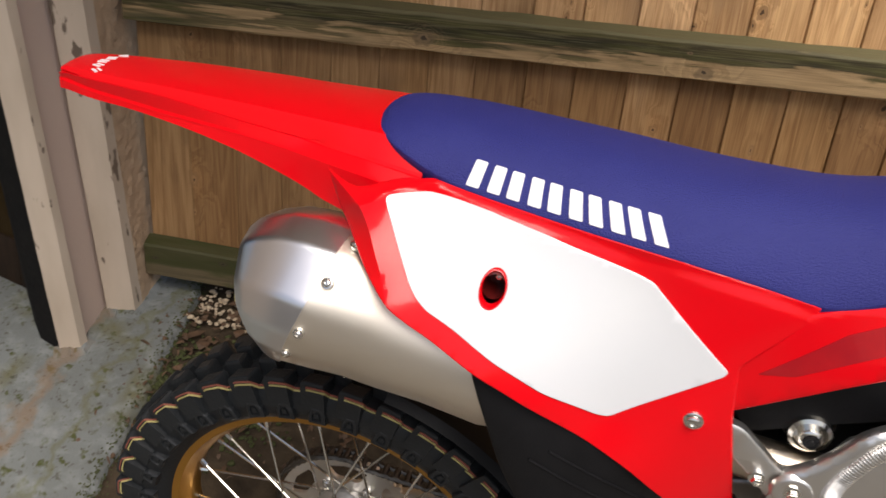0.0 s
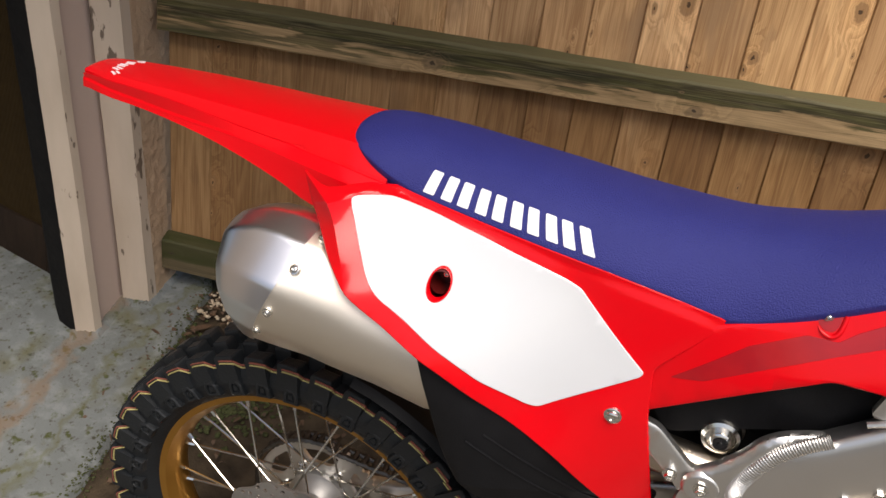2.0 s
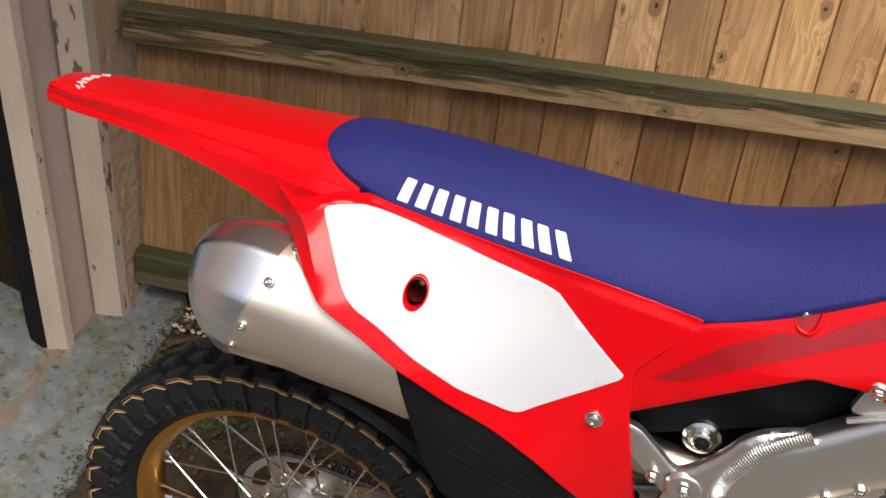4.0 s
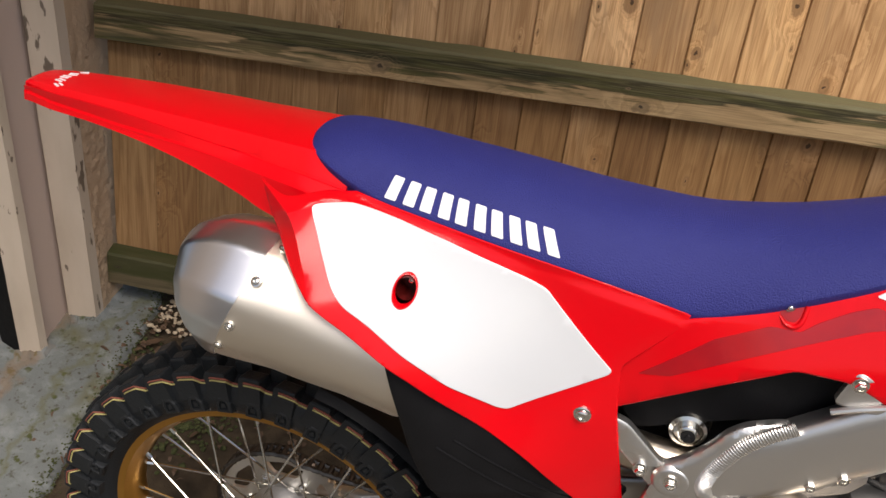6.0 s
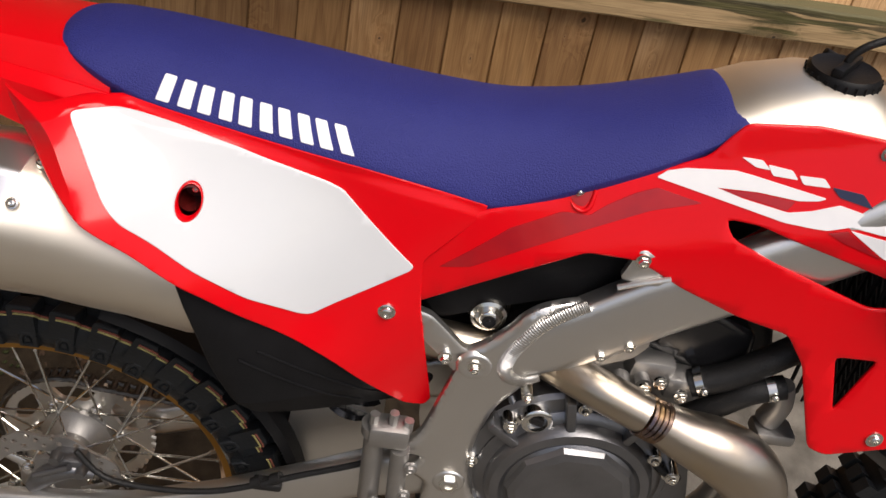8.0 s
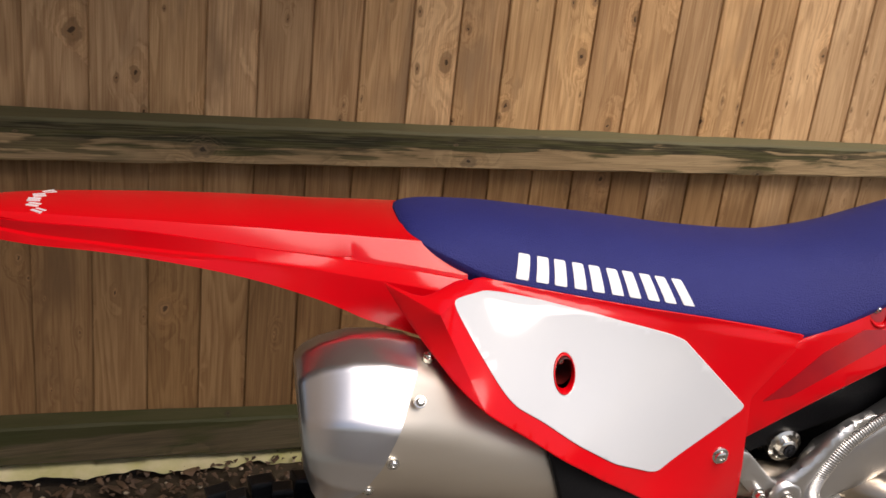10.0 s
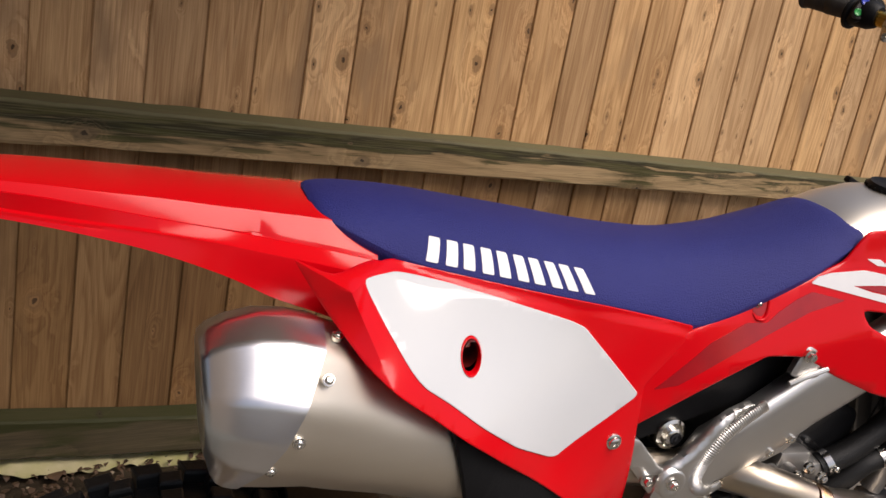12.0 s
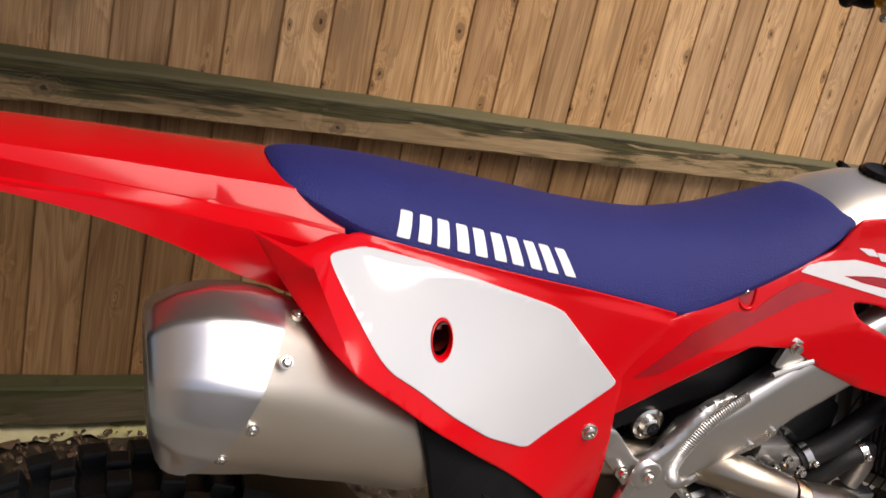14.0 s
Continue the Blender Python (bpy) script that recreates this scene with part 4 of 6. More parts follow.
drill = [[(polar(r, a)[0] + 0.0042 * math.cos(b), polar(r, a)[1] + 0.0042 * math.sin(b)) for b in (2 * math.pi * k / 10 for k in range(10))] for j, r in enumerate((0.090, 0.100, 0.1075)) for a in (2 * math.pi * (i + 0.33 * j) / 20 for i in range(20))]
plate(bm, outer, lambda x, z: -0.060, 0.004, holes=[circle(0.080)] + drill, step=0.06)
part("brake_disc", bm, CAST_LIGHT, wheel, "drilled wavy brake disc", 30)
for i in range(6):
    a = 2 * math.pi * i / 6
    bm = bmesh.new()
    p, q = (AXLE + Vector((r * math.cos(a + 0.25 * k), -0.058, r * math.sin(a + 0.25 * k))) for r, k in ((0.045, 0), (0.086, 1)))
    cyl(bm, p, q, 0.008, 0.006, 8)
    for v in bm.verts:
        v.co.y = -0.058 + (v.co.y + 0.058) * 0.3
    part("disc_arm", bm, ALLOY, wheel)
    for y, s in ((-0.061, -1), (0.045, -1)):
        bm = bmesh.new()
        hexbolt(bm, AXLE + Vector(((0.052 if y < 0 else 0.064) * math.cos(a), y, (0.052 if y < 0 else 0.064) * math.sin(a))), (0, s, 0), 0.0055, 0.005)
        part("hub_bolt", bm, CHROME, wheel)
# chain round the sprocket and forward
bm = bmesh.new()
path = [AXLE + Vector((0.116 * math.cos(a), 0.052, 0.116 * math.sin(a))) for a in (radians(-80 - 12.0 * i) for i in range(17))]
path += [Vector((0.03 + 0.52 * t, 0.052, 0.458 - 0.055 * t)) for t in (i / 30 for i in range(1, 31))]
for a, b in zip(path, path[1:]):
    k = max(1, round((b - a).length / 0.0159))
    for i in range(k):
        c = a + (b - a) * (i + 0.5) / k
        d = (b - a).normalized()
        cyl(bm, c + Vector((0, -0.010, 0)), c + Vector((0, 0.010, 0)), 0.0055, n=8)
        for s in (-0.0085, 0.0085):
            cyl(bm, c - d * 0.010 + Vector((0, s - 0.001, 0)), c + d * 0.010 + Vector((0, s + 0.001, 0)), 0.0042, n=6)
part("chain", bm, CHAIN, bike, "dark oiled drive chain")

# swingarm --------------------------------------------------------------------
for s, nm in ((-1, "swingarm"), (1, "swingarm")):
    bm = bmesh.new()
    rings = []
    for x, z, hh, hw, y in ((-0.045, 0.342, 0.024, 0.012, 0.084), (0.05, 0.348, 0.029, 0.013, 0.085), (0.137, 0.362, 0.030, 0.014, 0.087), (0.257, 0.408, 0.032, 0.015, 0.089), (0.379, 0.466, 0.036, 0.016, 0.090), (0.459, 0.506, 0.040, 0.017, 0.090), (0.60, 0.545, 0.042, 0.018, 0.088)):
        rings.append([Vector((x, s * y + hw * (abs(math.cos(a)) ** 0.5) * (1 if math.cos(a) > 0 else -1), z + hh * (abs(math.sin(a)) ** 0.5) * (1 if math.sin(a) > 0 else -1))) for a in (2 * math.pi * i / 20 for i in range(20))])
    quads(bm, rings)
    part(nm, bm, ALLOY, bike, "satin aluminium swingarm beam")
bm = bmesh.new()
for s in (-1, 1):
    hexbolt(bm, AXLE + Vector((0, s * 0.098, 0)), (0, s, 0), 0.013, 0.012)
cyl(bm, AXLE + Vector((0, -0.1, 0)), AXLE + Vector((0, 0.1, 0)), 0.010)
part("axle", bm, CHROME, bike, "steel rear axle with nut")
bm = bmesh.new()
tube(bm, [(0.000, -0.075, 0.375), (0.022, -0.080, 0.405), (0.058, -0.080, 0.425), (0.088, -0.078, 0.418)], [0.012, 0.015, 0.013, 0.008], 12, 4)
box(bm, (0.030, -0.086, 0.405), (0.078, -0.052, 0.446), Matrix.Rotation(0.0, 4, "Y"), 0.010)
cyl(bm, (0.042, -0.080, 0.452), (0.042, -0.094, 0.452), 0.009, 0.007)
cyl(bm, (0.074, -0.080, 0.430), (0.074, -0.096, 0.430), 0.009, 0.007)
cyl(bm, (0.010, -0.088, 0.412), (0.060, -0.090, 0.440), 0.005)
part("brake_caliper", bm, CAST, bike, "dark rear brake caliper")
bm = bmesh.new()
tube(bm, [(0.07, -0.085, 0.47), (0.12, -0.095, 0.430), (0.25, -0.106, 0.445), (0.38, -0.108, 0.508), (0.450, -0.112, 0.548), (0.465, -0.12, 0.575)], 0.0042, 10)
for x, z in ((0.315, 0.476), (0.34, 0.488)):
    cyl(bm, (x - 0.006, -0.105, z - 0.004), (x + 0.006, -0.105, z + 0.004), 0.008, n=10)
box(bm, (0.308, -0.112, 0.466), (0.348, -0.094, 0.480), None, 0.004)
part("brake_hose", bm, HOSE, bike, "black brake hose clipped to swingarm")
bm = bmesh.new()
cyl(bm, (0.462, -0.125, 0.50), (0.458, -0.125, 0.625), 0.014, 0.013)
cyl(bm, (0.458, -0.125, 0.625), (0.457, -0.125, 0.640), 0.017)
box(bm, (0.450, -0.145, 0.615), (0.500, -0.112, 0.648), None, 0.006)
cyl(bm, (0.497, -0.135, 0.50), (0.492, -0.135, 0.61), 0.012)
for p in ((0.455, 0.655), (0.478, 0.66), (0.497, 0.650)):
    cyl(bm, (p[0], -0.13, p[1] - 0.012), (p[0], -0.13, p[1] + 0.006), 0.006, n=8)
for p in ((0.508, 0.588), (0.506, 0.535), (0.470, 0.515)):
    hexbolt(bm, (p[0], -0.146, p[1]), (0, -1, 0), 0.006)
part("brake_cylinder", bm, CAST_LIGHT, bike, "rear brake master cylinder")
bm = bmesh.new()
plate(bm, rounded([(0.33, 0.40), (0.47, 0.45), (0.47, 0.66), (0.36, 0.66), (0.345, 0.55)], 0.03), lambda x, z: -0.025, 0.05)
part("shock_guard", bm, ALLOY, bike, "grey shock linkage guard")
bm = bmesh.new()
tube(bm, [(0.40, 0.01, 0.50), (0.47, 0.0, 0.70), (0.53, -0.01, 0.87)], 0.032, 18, 4)
shock = part("shock_absorber", bm, GLOSS_BLACK, bike, "black rear shock absorber")
for i in range(9):
    z = 0.55 + 0.03 * i
    bm = bmesh.new()
    turned(bm, (0.42 + 0.10 * (z - 0.55) / 0.27, 0, z), (0.33, 0, 1), [(-0.006, 0.030), (-0.006, 0.038), (0, 0.043), (0.006, 0.038), (0.006, 0.030)], 20)
    part("coil", bm, GLOSS_BLACK, shock)
bm = bmesh.new()
turned(bm, (0.567, -0.060, 0.800), (0, -1, 0), [(-0.05, 0.026), (0.012, 0.026), (0.016, 0.0225), (0.026, 0.0225), (0.030, 0.021), (0.032, 0.017), (0.030, 0.0155), (0.030, 0.0115), (0.037, 0.0115), (0.039, 0.009), (0.039, 0.0)], 32)
res = part("shock_reservoir", bm, CHROME, bike, "bright silver shock adjuster cap")
bm = bmesh.new()
turned(bm, (0.567, -0.0985, 0.800), (0, -1, 0), [(0, 0.0085), (0.0025, 0.008), (0.0025, 0.0035), (0.004, 0.003), (0.004, 0)], 18)
part("adjuster", bm, GLOSS_BLACK, res, "black adjuster screw")
# black mud guard that curves round the front of the tyre
bm = bmesh.new()
rings = []
for i in range(15):
    a = radians(2 + 5.2 * i)
    rows = []
    for y, r in ((-0.062, 0.352), (-0.052, 0.362), (0, 0.366), (0.052, 0.362), (0.062, 0.352), (0.055, 0.357), (0, 0.361), (-0.055, 0.357)):
        rows.append(AXLE + Vector((r * math.cos(a), y, r * math.sin(a))))
    rings.append(rows)
quads(bm, rings)
part("mud_guard", bm, BLACK, bike, "black inner mud guard")
# rear fender -------------------------------------------------------------------
# lines along the fender: x, then the height of its middle, or how far out and how high a line runs
F_TOP = [(-0.302, 1.041), (-0.297, 1.045), (-0.288, 1.047), (-0.2, 1.048), (-0.1, 1.048), (0.0, 1.047), (0.04, 1.046), (0.08, 1.045), (0.11, 1.0435), (0.15, 1.039)]
F_UPPER = [(-0.302, 0.018, 1.039), (-0.297, 0.023, 1.043), (-0.288, 0.025, 1.045), (-0.25, 0.032, 1.046), (-0.2, 0.038, 1.046), (-0.15, 0.042, 1.046), (-0.1, 0.046, 1.045), (-0.05, 0.049, 1.044), (0.0, 0.052, 1.042), (0.022, 0.0535, 1.0415), (0.04, 0.055, 1.041), (0.08, 0.058, 1.04), (0.11, 0.06, 1.0385), (0.15, 0.06, 1.034)]
F_SCOOP = [(-0.302, 0.02, 1.038), (-0.297, 0.025, 1.041), (-0.288, 0.0285, 1.0415), (-0.25, 0.0365, 1.0390), (-0.2, 0.0430, 1.0385), (-0.15, 0.0488, 1.0373), (-0.1, 0.0545, 1.0332), (-0.05, 0.0600, 1.0288), (0.0, 0.0648, 1.0247), (0.024, 0.0668, 1.0222), (0.034, 0.0675, 1.0240), (0.05, 0.0695, 1.0252), (0.08, 0.0735, 1.0222), (0.11, 0.078, 1.0190), (0.15, 0.081, 1.013)]
F_LOWER = [(-0.302, 0.022, 1.036), (-0.297, 0.028, 1.038), (-0.288, 0.0295, 1.0395), (-0.25, 0.0375, 1.0395), (-0.2, 0.044, 1.0390), (-0.15, 0.050, 1.0375), (-0.1, 0.056, 1.0335), (-0.05, 0.062, 1.029), (0.0, 0.067, 1.025), (0.025, 0.069, 1.0225), (0.05, 0.073, 1.0200), (0.09, 0.078, 1.0165), (0.11, 0.081, 1.0145), (0.15, 0.084, 1.009)]
F_SHOULDER = [(-0.302, 0.024, 1.031), (-0.297, 0.030, 1.031), (-0.288, 0.032, 1.031), (-0.25, 0.040, 1.027), (-0.2, 0.047, 1.024), (-0.15, 0.055, 1.0215), (-0.1, 0.0625, 1.020), (-0.05, 0.071, 1.0190), (0.0, 0.079, 1.016), (0.025, 0.083, 1.0135), (0.05, 0.0875, 1.0112), (0.09, 0.093, 1.007), (0.11, 0.095, 1.004), (0.15, 0.096, 0.998)]
F_EDGE = [(-0.302, 0.024, 1.022), (-0.297, 0.031, 1.021), (-0.288, 0.033, 1.021), (-0.25, 0.0415, 1.0185), (-0.2, 0.049, 1.017), (-0.15, 0.058, 1.014), (-0.1, 0.0665, 1.0085), (-0.05, 0.0765, 1.001), (0.0, 0.084, 0.988), (0.025, 0.0865, 0.979), (0.05, 0.0905, 0.969), (0.09, 0.095, 0.958), (0.11, 0.096, 0.952), (0.15, 0.096, 0.945)]
bm = bmesh.new()
rings = []
for i in range(91):
    x = -0.302 + 0.452 * i / 90
    (c,), (y1, z1), (ys, zs), (y2, z2), (y3, z3), (y4, z4) = (table(rows, x) for rows in (F_TOP, F_UPPER, F_SCOOP, F_LOWER, F_SHOULDER, F_EDGE))
    # the scoop runs out into a flat side ahead
    fade = max(0.0, min(1.0, (x + 0.015) / 0.075))
    fade = fade * fade * (3 - 2 * fade)
    yg, zg = y2 - 0.003, z2 - 0.0016

    def eased(y, z):
        flat = z1 - 0.002 + (z2 - z1 + 0.002) * (y - y1 - 0.002) / (y2 - y1 - 0.002)
        return y, z + (flat - z) * fade

    (ys, zs), (yg, zg) = eased(ys, zs), eased(yg, zg)
    half = [(0, c), (y1 * 0.5, c - 0.0002), (y1 - 0.003, z1 + 0.0006), (y1, z1), (y1 + 0.002, z1 - 0.002), (ys, zs), (yg, zg), (y2 - 0.001, z2), (y2 + 0.001, z2 - 0.0002),
            (y3 - 0.003, z3 + 0.001), (y3, z3 - 0.001), (y3 + 0.0005, z3 - 0.004), (0.5 * (y3 + y4), 0.5 * (z3 + z4)), (y4, z4), (y4 - 0.003, z4 - 0.0015), (y4 - 0.005, z4 + 0.001), (y3 - 0.007, z3 - 0.006), (y1 - 0.002, z1 - 0.010), (0, c - 0.009)]
    rings.append([Vector((x, -y, z)) for y, z in half] + [Vector((x, y, z)) for y, z in half[-2:0:-1]])
quads(bm, rings)
fender = part("rear_fender", bm, RED, bike, "glossy red plastic rear fender", 28)


# plain white bars printed in an arc across the tail
for i in range(5):
    bm = bmesh.new()
    k = i - 2
    at = Matrix.Translation((-0.2565 + 0.0022 * k * k, -0.001 + 0.0128 * k, 1.0478 - 0.0003 * k * k)) @ Matrix.Rotation(0.30 * k, 4, "Z")
    box(bm, (-0.0055, -0.0042, -0.002), (0.0055, -0.0010, 0.0006), at, 0.0)
    box(bm, (-0.0055, 0.0014, -0.002), (0.0055, 0.0042, 0.0006), at, 0.0)
    part("mark", bm, PRINT, fender, "plain white printed bar", 0)


# seat --------------------------------------------------------------------------
SEAT = [  # x, bottom edge z, half width, top z
    (0.088, 1.0440, 0.022, 1.0465), (0.092, 1.0420, 0.040, 1.0485), (0.099, 1.0395, 0.054, 1.051), (0.113, 1.035, 0.068, 1.053), (0.135, 1.028, 0.079, 1.0545),
    (0.165, 1.0175, 0.087, 1.055), (0.200, 1.009, 0.092, 1.054), (0.270, 0.999, 0.098, 1.048), (0.340, 0.989, 0.102, 1.042), (0.420, 0.978, 0.104, 1.034),
    (0.490, 0.967, 0.104, 1.031), (0.540, 0.957, 0.103, 1.032), (0.580, 0.969, 0.102, 1.036), (0.640, 0.997, 0.098, 1.046), (0.700, 1.026, 0.093, 1.062),
    (0.740, 1.046, 0.084, 1.077), (0.762, 1.059, 0.079, 1.085), (0.778, 1.069, 0.073, 1.087), (0.786, 1.076, 0.060, 1.086)]
SEAT_P, SEAT_Q = 2.6, 1.25
SEAT_ROWS = [tuple(p) for p in curve([r[:3] for r in SEAT], 3)]
SEAT_TOPS = [tuple(p) for p in curve([(r[0], r[3], 0) for r in SEAT], 3)]


def seat_at(x):
    zb, w = table(SEAT_ROWS, x)
    return zb, w, table(SEAT_TOPS, x)[0]


def seat_y(x, z):
    zb, w, zt = seat_at(x)
    s = max(0, min(1, (z - zb) / (zt - zb)))
    return -w * max(0, 1 - s ** SEAT_Q) ** (1 / SEAT_P)


bm = bmesh.new()
rings = []
for r in SEAT_ROWS:
    x = r[0]
    zb, w, zt = seat_at(x)
    half = [(w - 0.012, zb - 0.030), (w - 0.003, zb - 0.008)]
    for k in range(21):
        a = 0.5 * math.pi * k / 20
        half.append((w * math.cos(a) ** (2 / SEAT_P), zb + (zt - zb) * math.sin(a) ** (2 / SEAT_Q)))
    half[-1] = (0, zt)
    rings.append([Vector((x, -y, z)) for y, z in half] + [Vector((x, y, z)) for y, z in half[-2::-1]])
quads(bm, rings)
seat = part("seat", bm, BLUE, bike, "blue grained seat cover with white print", 60)
MARK_TOP, MARK_LOW = ((0.2022, 1.0340), (0.388, 1.0110)), ((0.1965, 1.0140), (0.4010, 0.9885))
# plain white marks along the seat's side, five blocks of two bars each
for i in range(5):
    t0, t1 = i / 5, (i + 0.84) / 5
    for s0, s1 in ((0.0, 0.38), (0.62, 1.0)):
        ta, tb = t0 + (t1 - t0) * s0, t0 + (t1 - t0) * s1
        bm = bmesh.new()
        out = []
        for t, (p, q) in ((ta, MARK_TOP), (tb, MARK_TOP), (tb, MARK_LOW), (ta, MARK_LOW)):
            out.append((p[0] + (q[0] - p[0]) * t, p[1] + (q[1] - p[1]) * t))
        plate(bm, rounded(out, 0.0015), lambda x, z: seat_y(x, z) - 0.0010, 0.004, step=0.004)
        part("mark", bm, PRINT, seat, "plain white printed bar")

# side panels -------------------------------------------------------------------
PANEL = [(0.062, 1.0155), (0.097, 1.008), (0.135, 1.013), (0.164, 1.013), (0.228, 1.004), (0.320, 0.991), (0.411, 0.979), (0.470, 0.969), (0.539, 0.957), (0.529, 0.940),
         (0.479, 0.886), (0.485, 0.830), (0.520, 0.664), (0.513, 0.656), (0.488, 0.666), (0.402, 0.755), (0.318, 0.813), (0.263, 0.850), (0.217, 0.880), (0.172, 0.910), (0.148, 0.926), (0.126, 0.941), (0.112, 0.956), (0.096, 0.972), (0.073, 1.000)]
NUMBER = [(0.1265, 1.0050), (0.161, 1.0062), (0.222, 0.996), (0.281, 0.984), (0.336, 0.970), (0.371, 0.9605), (0.388, 0.954), (0.395, 0.9475), (0.4705, 0.880), (0.467, 0.8745), (0.369, 0.8165), (0.357, 0.8190), (0.315, 0.840), (0.3025, 0.8465), (0.258, 0.8744), (0.217, 0.902), (0.187, 0.9205), (0.1765, 0.930), (0.1665, 0.9417), (0.148, 0.968), (0.1305, 0.9954)]
HOLE_A, HOLE_B = 0.0112, 0.0148


def oval(k, n=28):
    """The bolt hole's upright oval, k times its size."""
    return [(0.242 + k * HOLE_A * math.cos(a), 0.937 + k * HOLE_B * math.sin(a)) for a in (2 * math.pi * i / n for i in range(n))]


HOLE = oval(1.0)


def panel_skin(x, z):
    """The panel: its broad face, a facet turned back along the rear edge, a facet above that, tucked under the seat at its top."""
    # crease from (0.1085, 1.0025) down to (0.150, 0.926)
    side = 0.0415 * (z - 1.0025) + 0.0765 * (x - 0.1085)
    if side < 0 and z > 0.92 and x < 0.16:
        t = (0.0415 * (x - 0.1085) - 0.0765 * (z - 1.0025)) / 0.0075745
        k = min(1, max(0, t))
        y = panel_face(0.1085 + 0.0415 * k, 1.0025 - 0.0765 * k) + (0.60 - 0.85 * k) * (-side / 0.08703) + 0.045 * max(0, -t)
    else:
        y = panel_face(x, z)
    if x < 0.15 and z > 0.99:
        y = max(y, min(-0.1577 + 0.307 * (x - 0.1) + 3.7662 * (z - 1.0), -0.098))
    if x > 0.12:
        zb, w, _ = seat_at(x)
        y += (-w - 0.0005 - y) * ease(0.016, 0.002, zb - z) * ease(0.12, 0.17, x)
    return y


bm = bmesh.new()
plate(bm, rounded(PANEL, [0, 0.01, 0.01, 0.01] + [0.02] * 5 + [0.004, 0.006, 0.01, 0.003, 0.003] + [0.015] * 11, 2), panel_skin, 0.004, holes=[HOLE], lip=0.0010, step=0.006, folds=[((0.062, 1.0155), (0.1085, 1.0025)), ((0.1085, 1.0025), (0.150, 0.926))])
side = part("side_panel", bm, RED, bike, "red plastic side panel", 26)
bm = bmesh.new()
plate(bm, rounded(NUMBER, 0.007), lambda x, z: panel_skin(x, z) - 0.0018, 0.004, step=0.008, holes=[oval(1.14)], lip=0.0006)
part("number_plate", bm, WHITE, side, "blank white number plate", 26)
bm = bmesh.new()
hc = Vector((0.242, panel_skin(0.242, 0.937), 0.937))
rings = []
for k, y in ((1.13, -0.0010), (1.10, -0.0030), (1.02, -0.0032), (0.94, -0.0005), (0.95, 0.004)):
    rings.append([Vector((x, panel_skin(x, z) + y, z)) for x, z in oval(k)])
quads(bm, rings, caps=False)
part("grommet", bm, RED, side, "red rim of the bolt hole")
bm = bmesh.new()
quads(bm, [[Vector((x, hc.y + y + 0.25 * (x - hc.x), z)) for x, z in oval(k)] for k, y in ((0.97, 0.002), (0.97, 0.030), (0.05, 0.030))], caps=False)
part("bolt_well", bm, WELL, side, "dark bolt well")
bm = bmesh.new()
hexbolt(bm, hc + Vector((0.002, 0.022, 0.004)), (0, -1, 0), 0.0036, 0.008)
part("recessed_bolt", bm, CHROME, side, "small recessed bolt")
bm = bmesh.new()
bp = Vector((0.449, panel_skin(0.449, 0.823) - 0.001, 0.823))
turned(bm, bp, (0, -1, 0), [(-0.004, 0.0105), (0.0002, 0.0100), (0.0012, 0.0086), (0.0012, 0)], 22)
turned(bm, bp, (0, -1, 0), [(0.0006, 0.0072), (0.004, 0.0070), (0.0055, 0.0050), (0.0055, 0.0034), (0.003, 0.003), (0.003, 0)], 22)
part("panel_bolt", bm, CHROME, side, "silver flanged panel bolt")
bm = bmesh.new()
plate(bm, rounded(PANEL, 0.004, 2), mirrored(panel_skin), 0.004, sign=-1)
part("side_panel", bm, RED, bike, "red plastic side panel")
# black inner guard under the panel
bm = bmesh.new()
plate(bm, rounded([(0.228, 0.868), (0.30, 0.84), (0.52, 0.70), (0.510, 0.652), (0.425, 0.655), (0.345, 0.670), (0.300, 0.690), (0.270, 0.745)], [0.004, 0.01, 0.01, 0.01, 0.02, 0.03, 0.03, 0.02]), lambda x, z: max(panel_y(x, z), -0.182) + 0.006 + 0.25 * max(0, 0.70 - z), 0.006, lip=0.002)
guard = part("inner_guard", bm, BLACK, bike, "matt black plastic inner guard")
for x0, z0, x1, z1 in ((0.300, 0.765, 0.435, 0.672), (0.318, 0.775, 0.470, 0.676)):
    bm = bmesh.new()
    tube(bm, [(x, max(panel_y(x, z), -0.182) + 0.006 + 0.25 * max(0, 0.70 - z) - 0.0004, z) for x, z in ((x0 + (x1 - x0) * k / 4, z0 + (z1 - z0) * k / 4) for k in range(5))], 0.0013, 6, 3)
    part("rib", bm, BLACK, guard)
bm = bmesh.new()
plate(bm, rounded([(0.15, 1.0), (0.50, 0.90), (0.50, 0.70), (0.36, 0.66), (0.30, 0.72), (0.18, 0.80)], 0.02), lambda x, z: -0.055, 0.11)
part("airbox", bm, BLACK, bike, "black plastic airbox under the seat")
bm = bmesh.new()
plate(bm, rounded([(0.475, 0.83), (0.58, 0.885), (0.66, 0.925), (0.72, 0.915), (0.735, 0.885), (0.70, 0.858), (0.60, 0.822), (0.51, 0.785)], 0.012), lambda x, z: -0.085, 0.10)
part("air_duct", bm, BLACK, bike, "black plastic air duct")

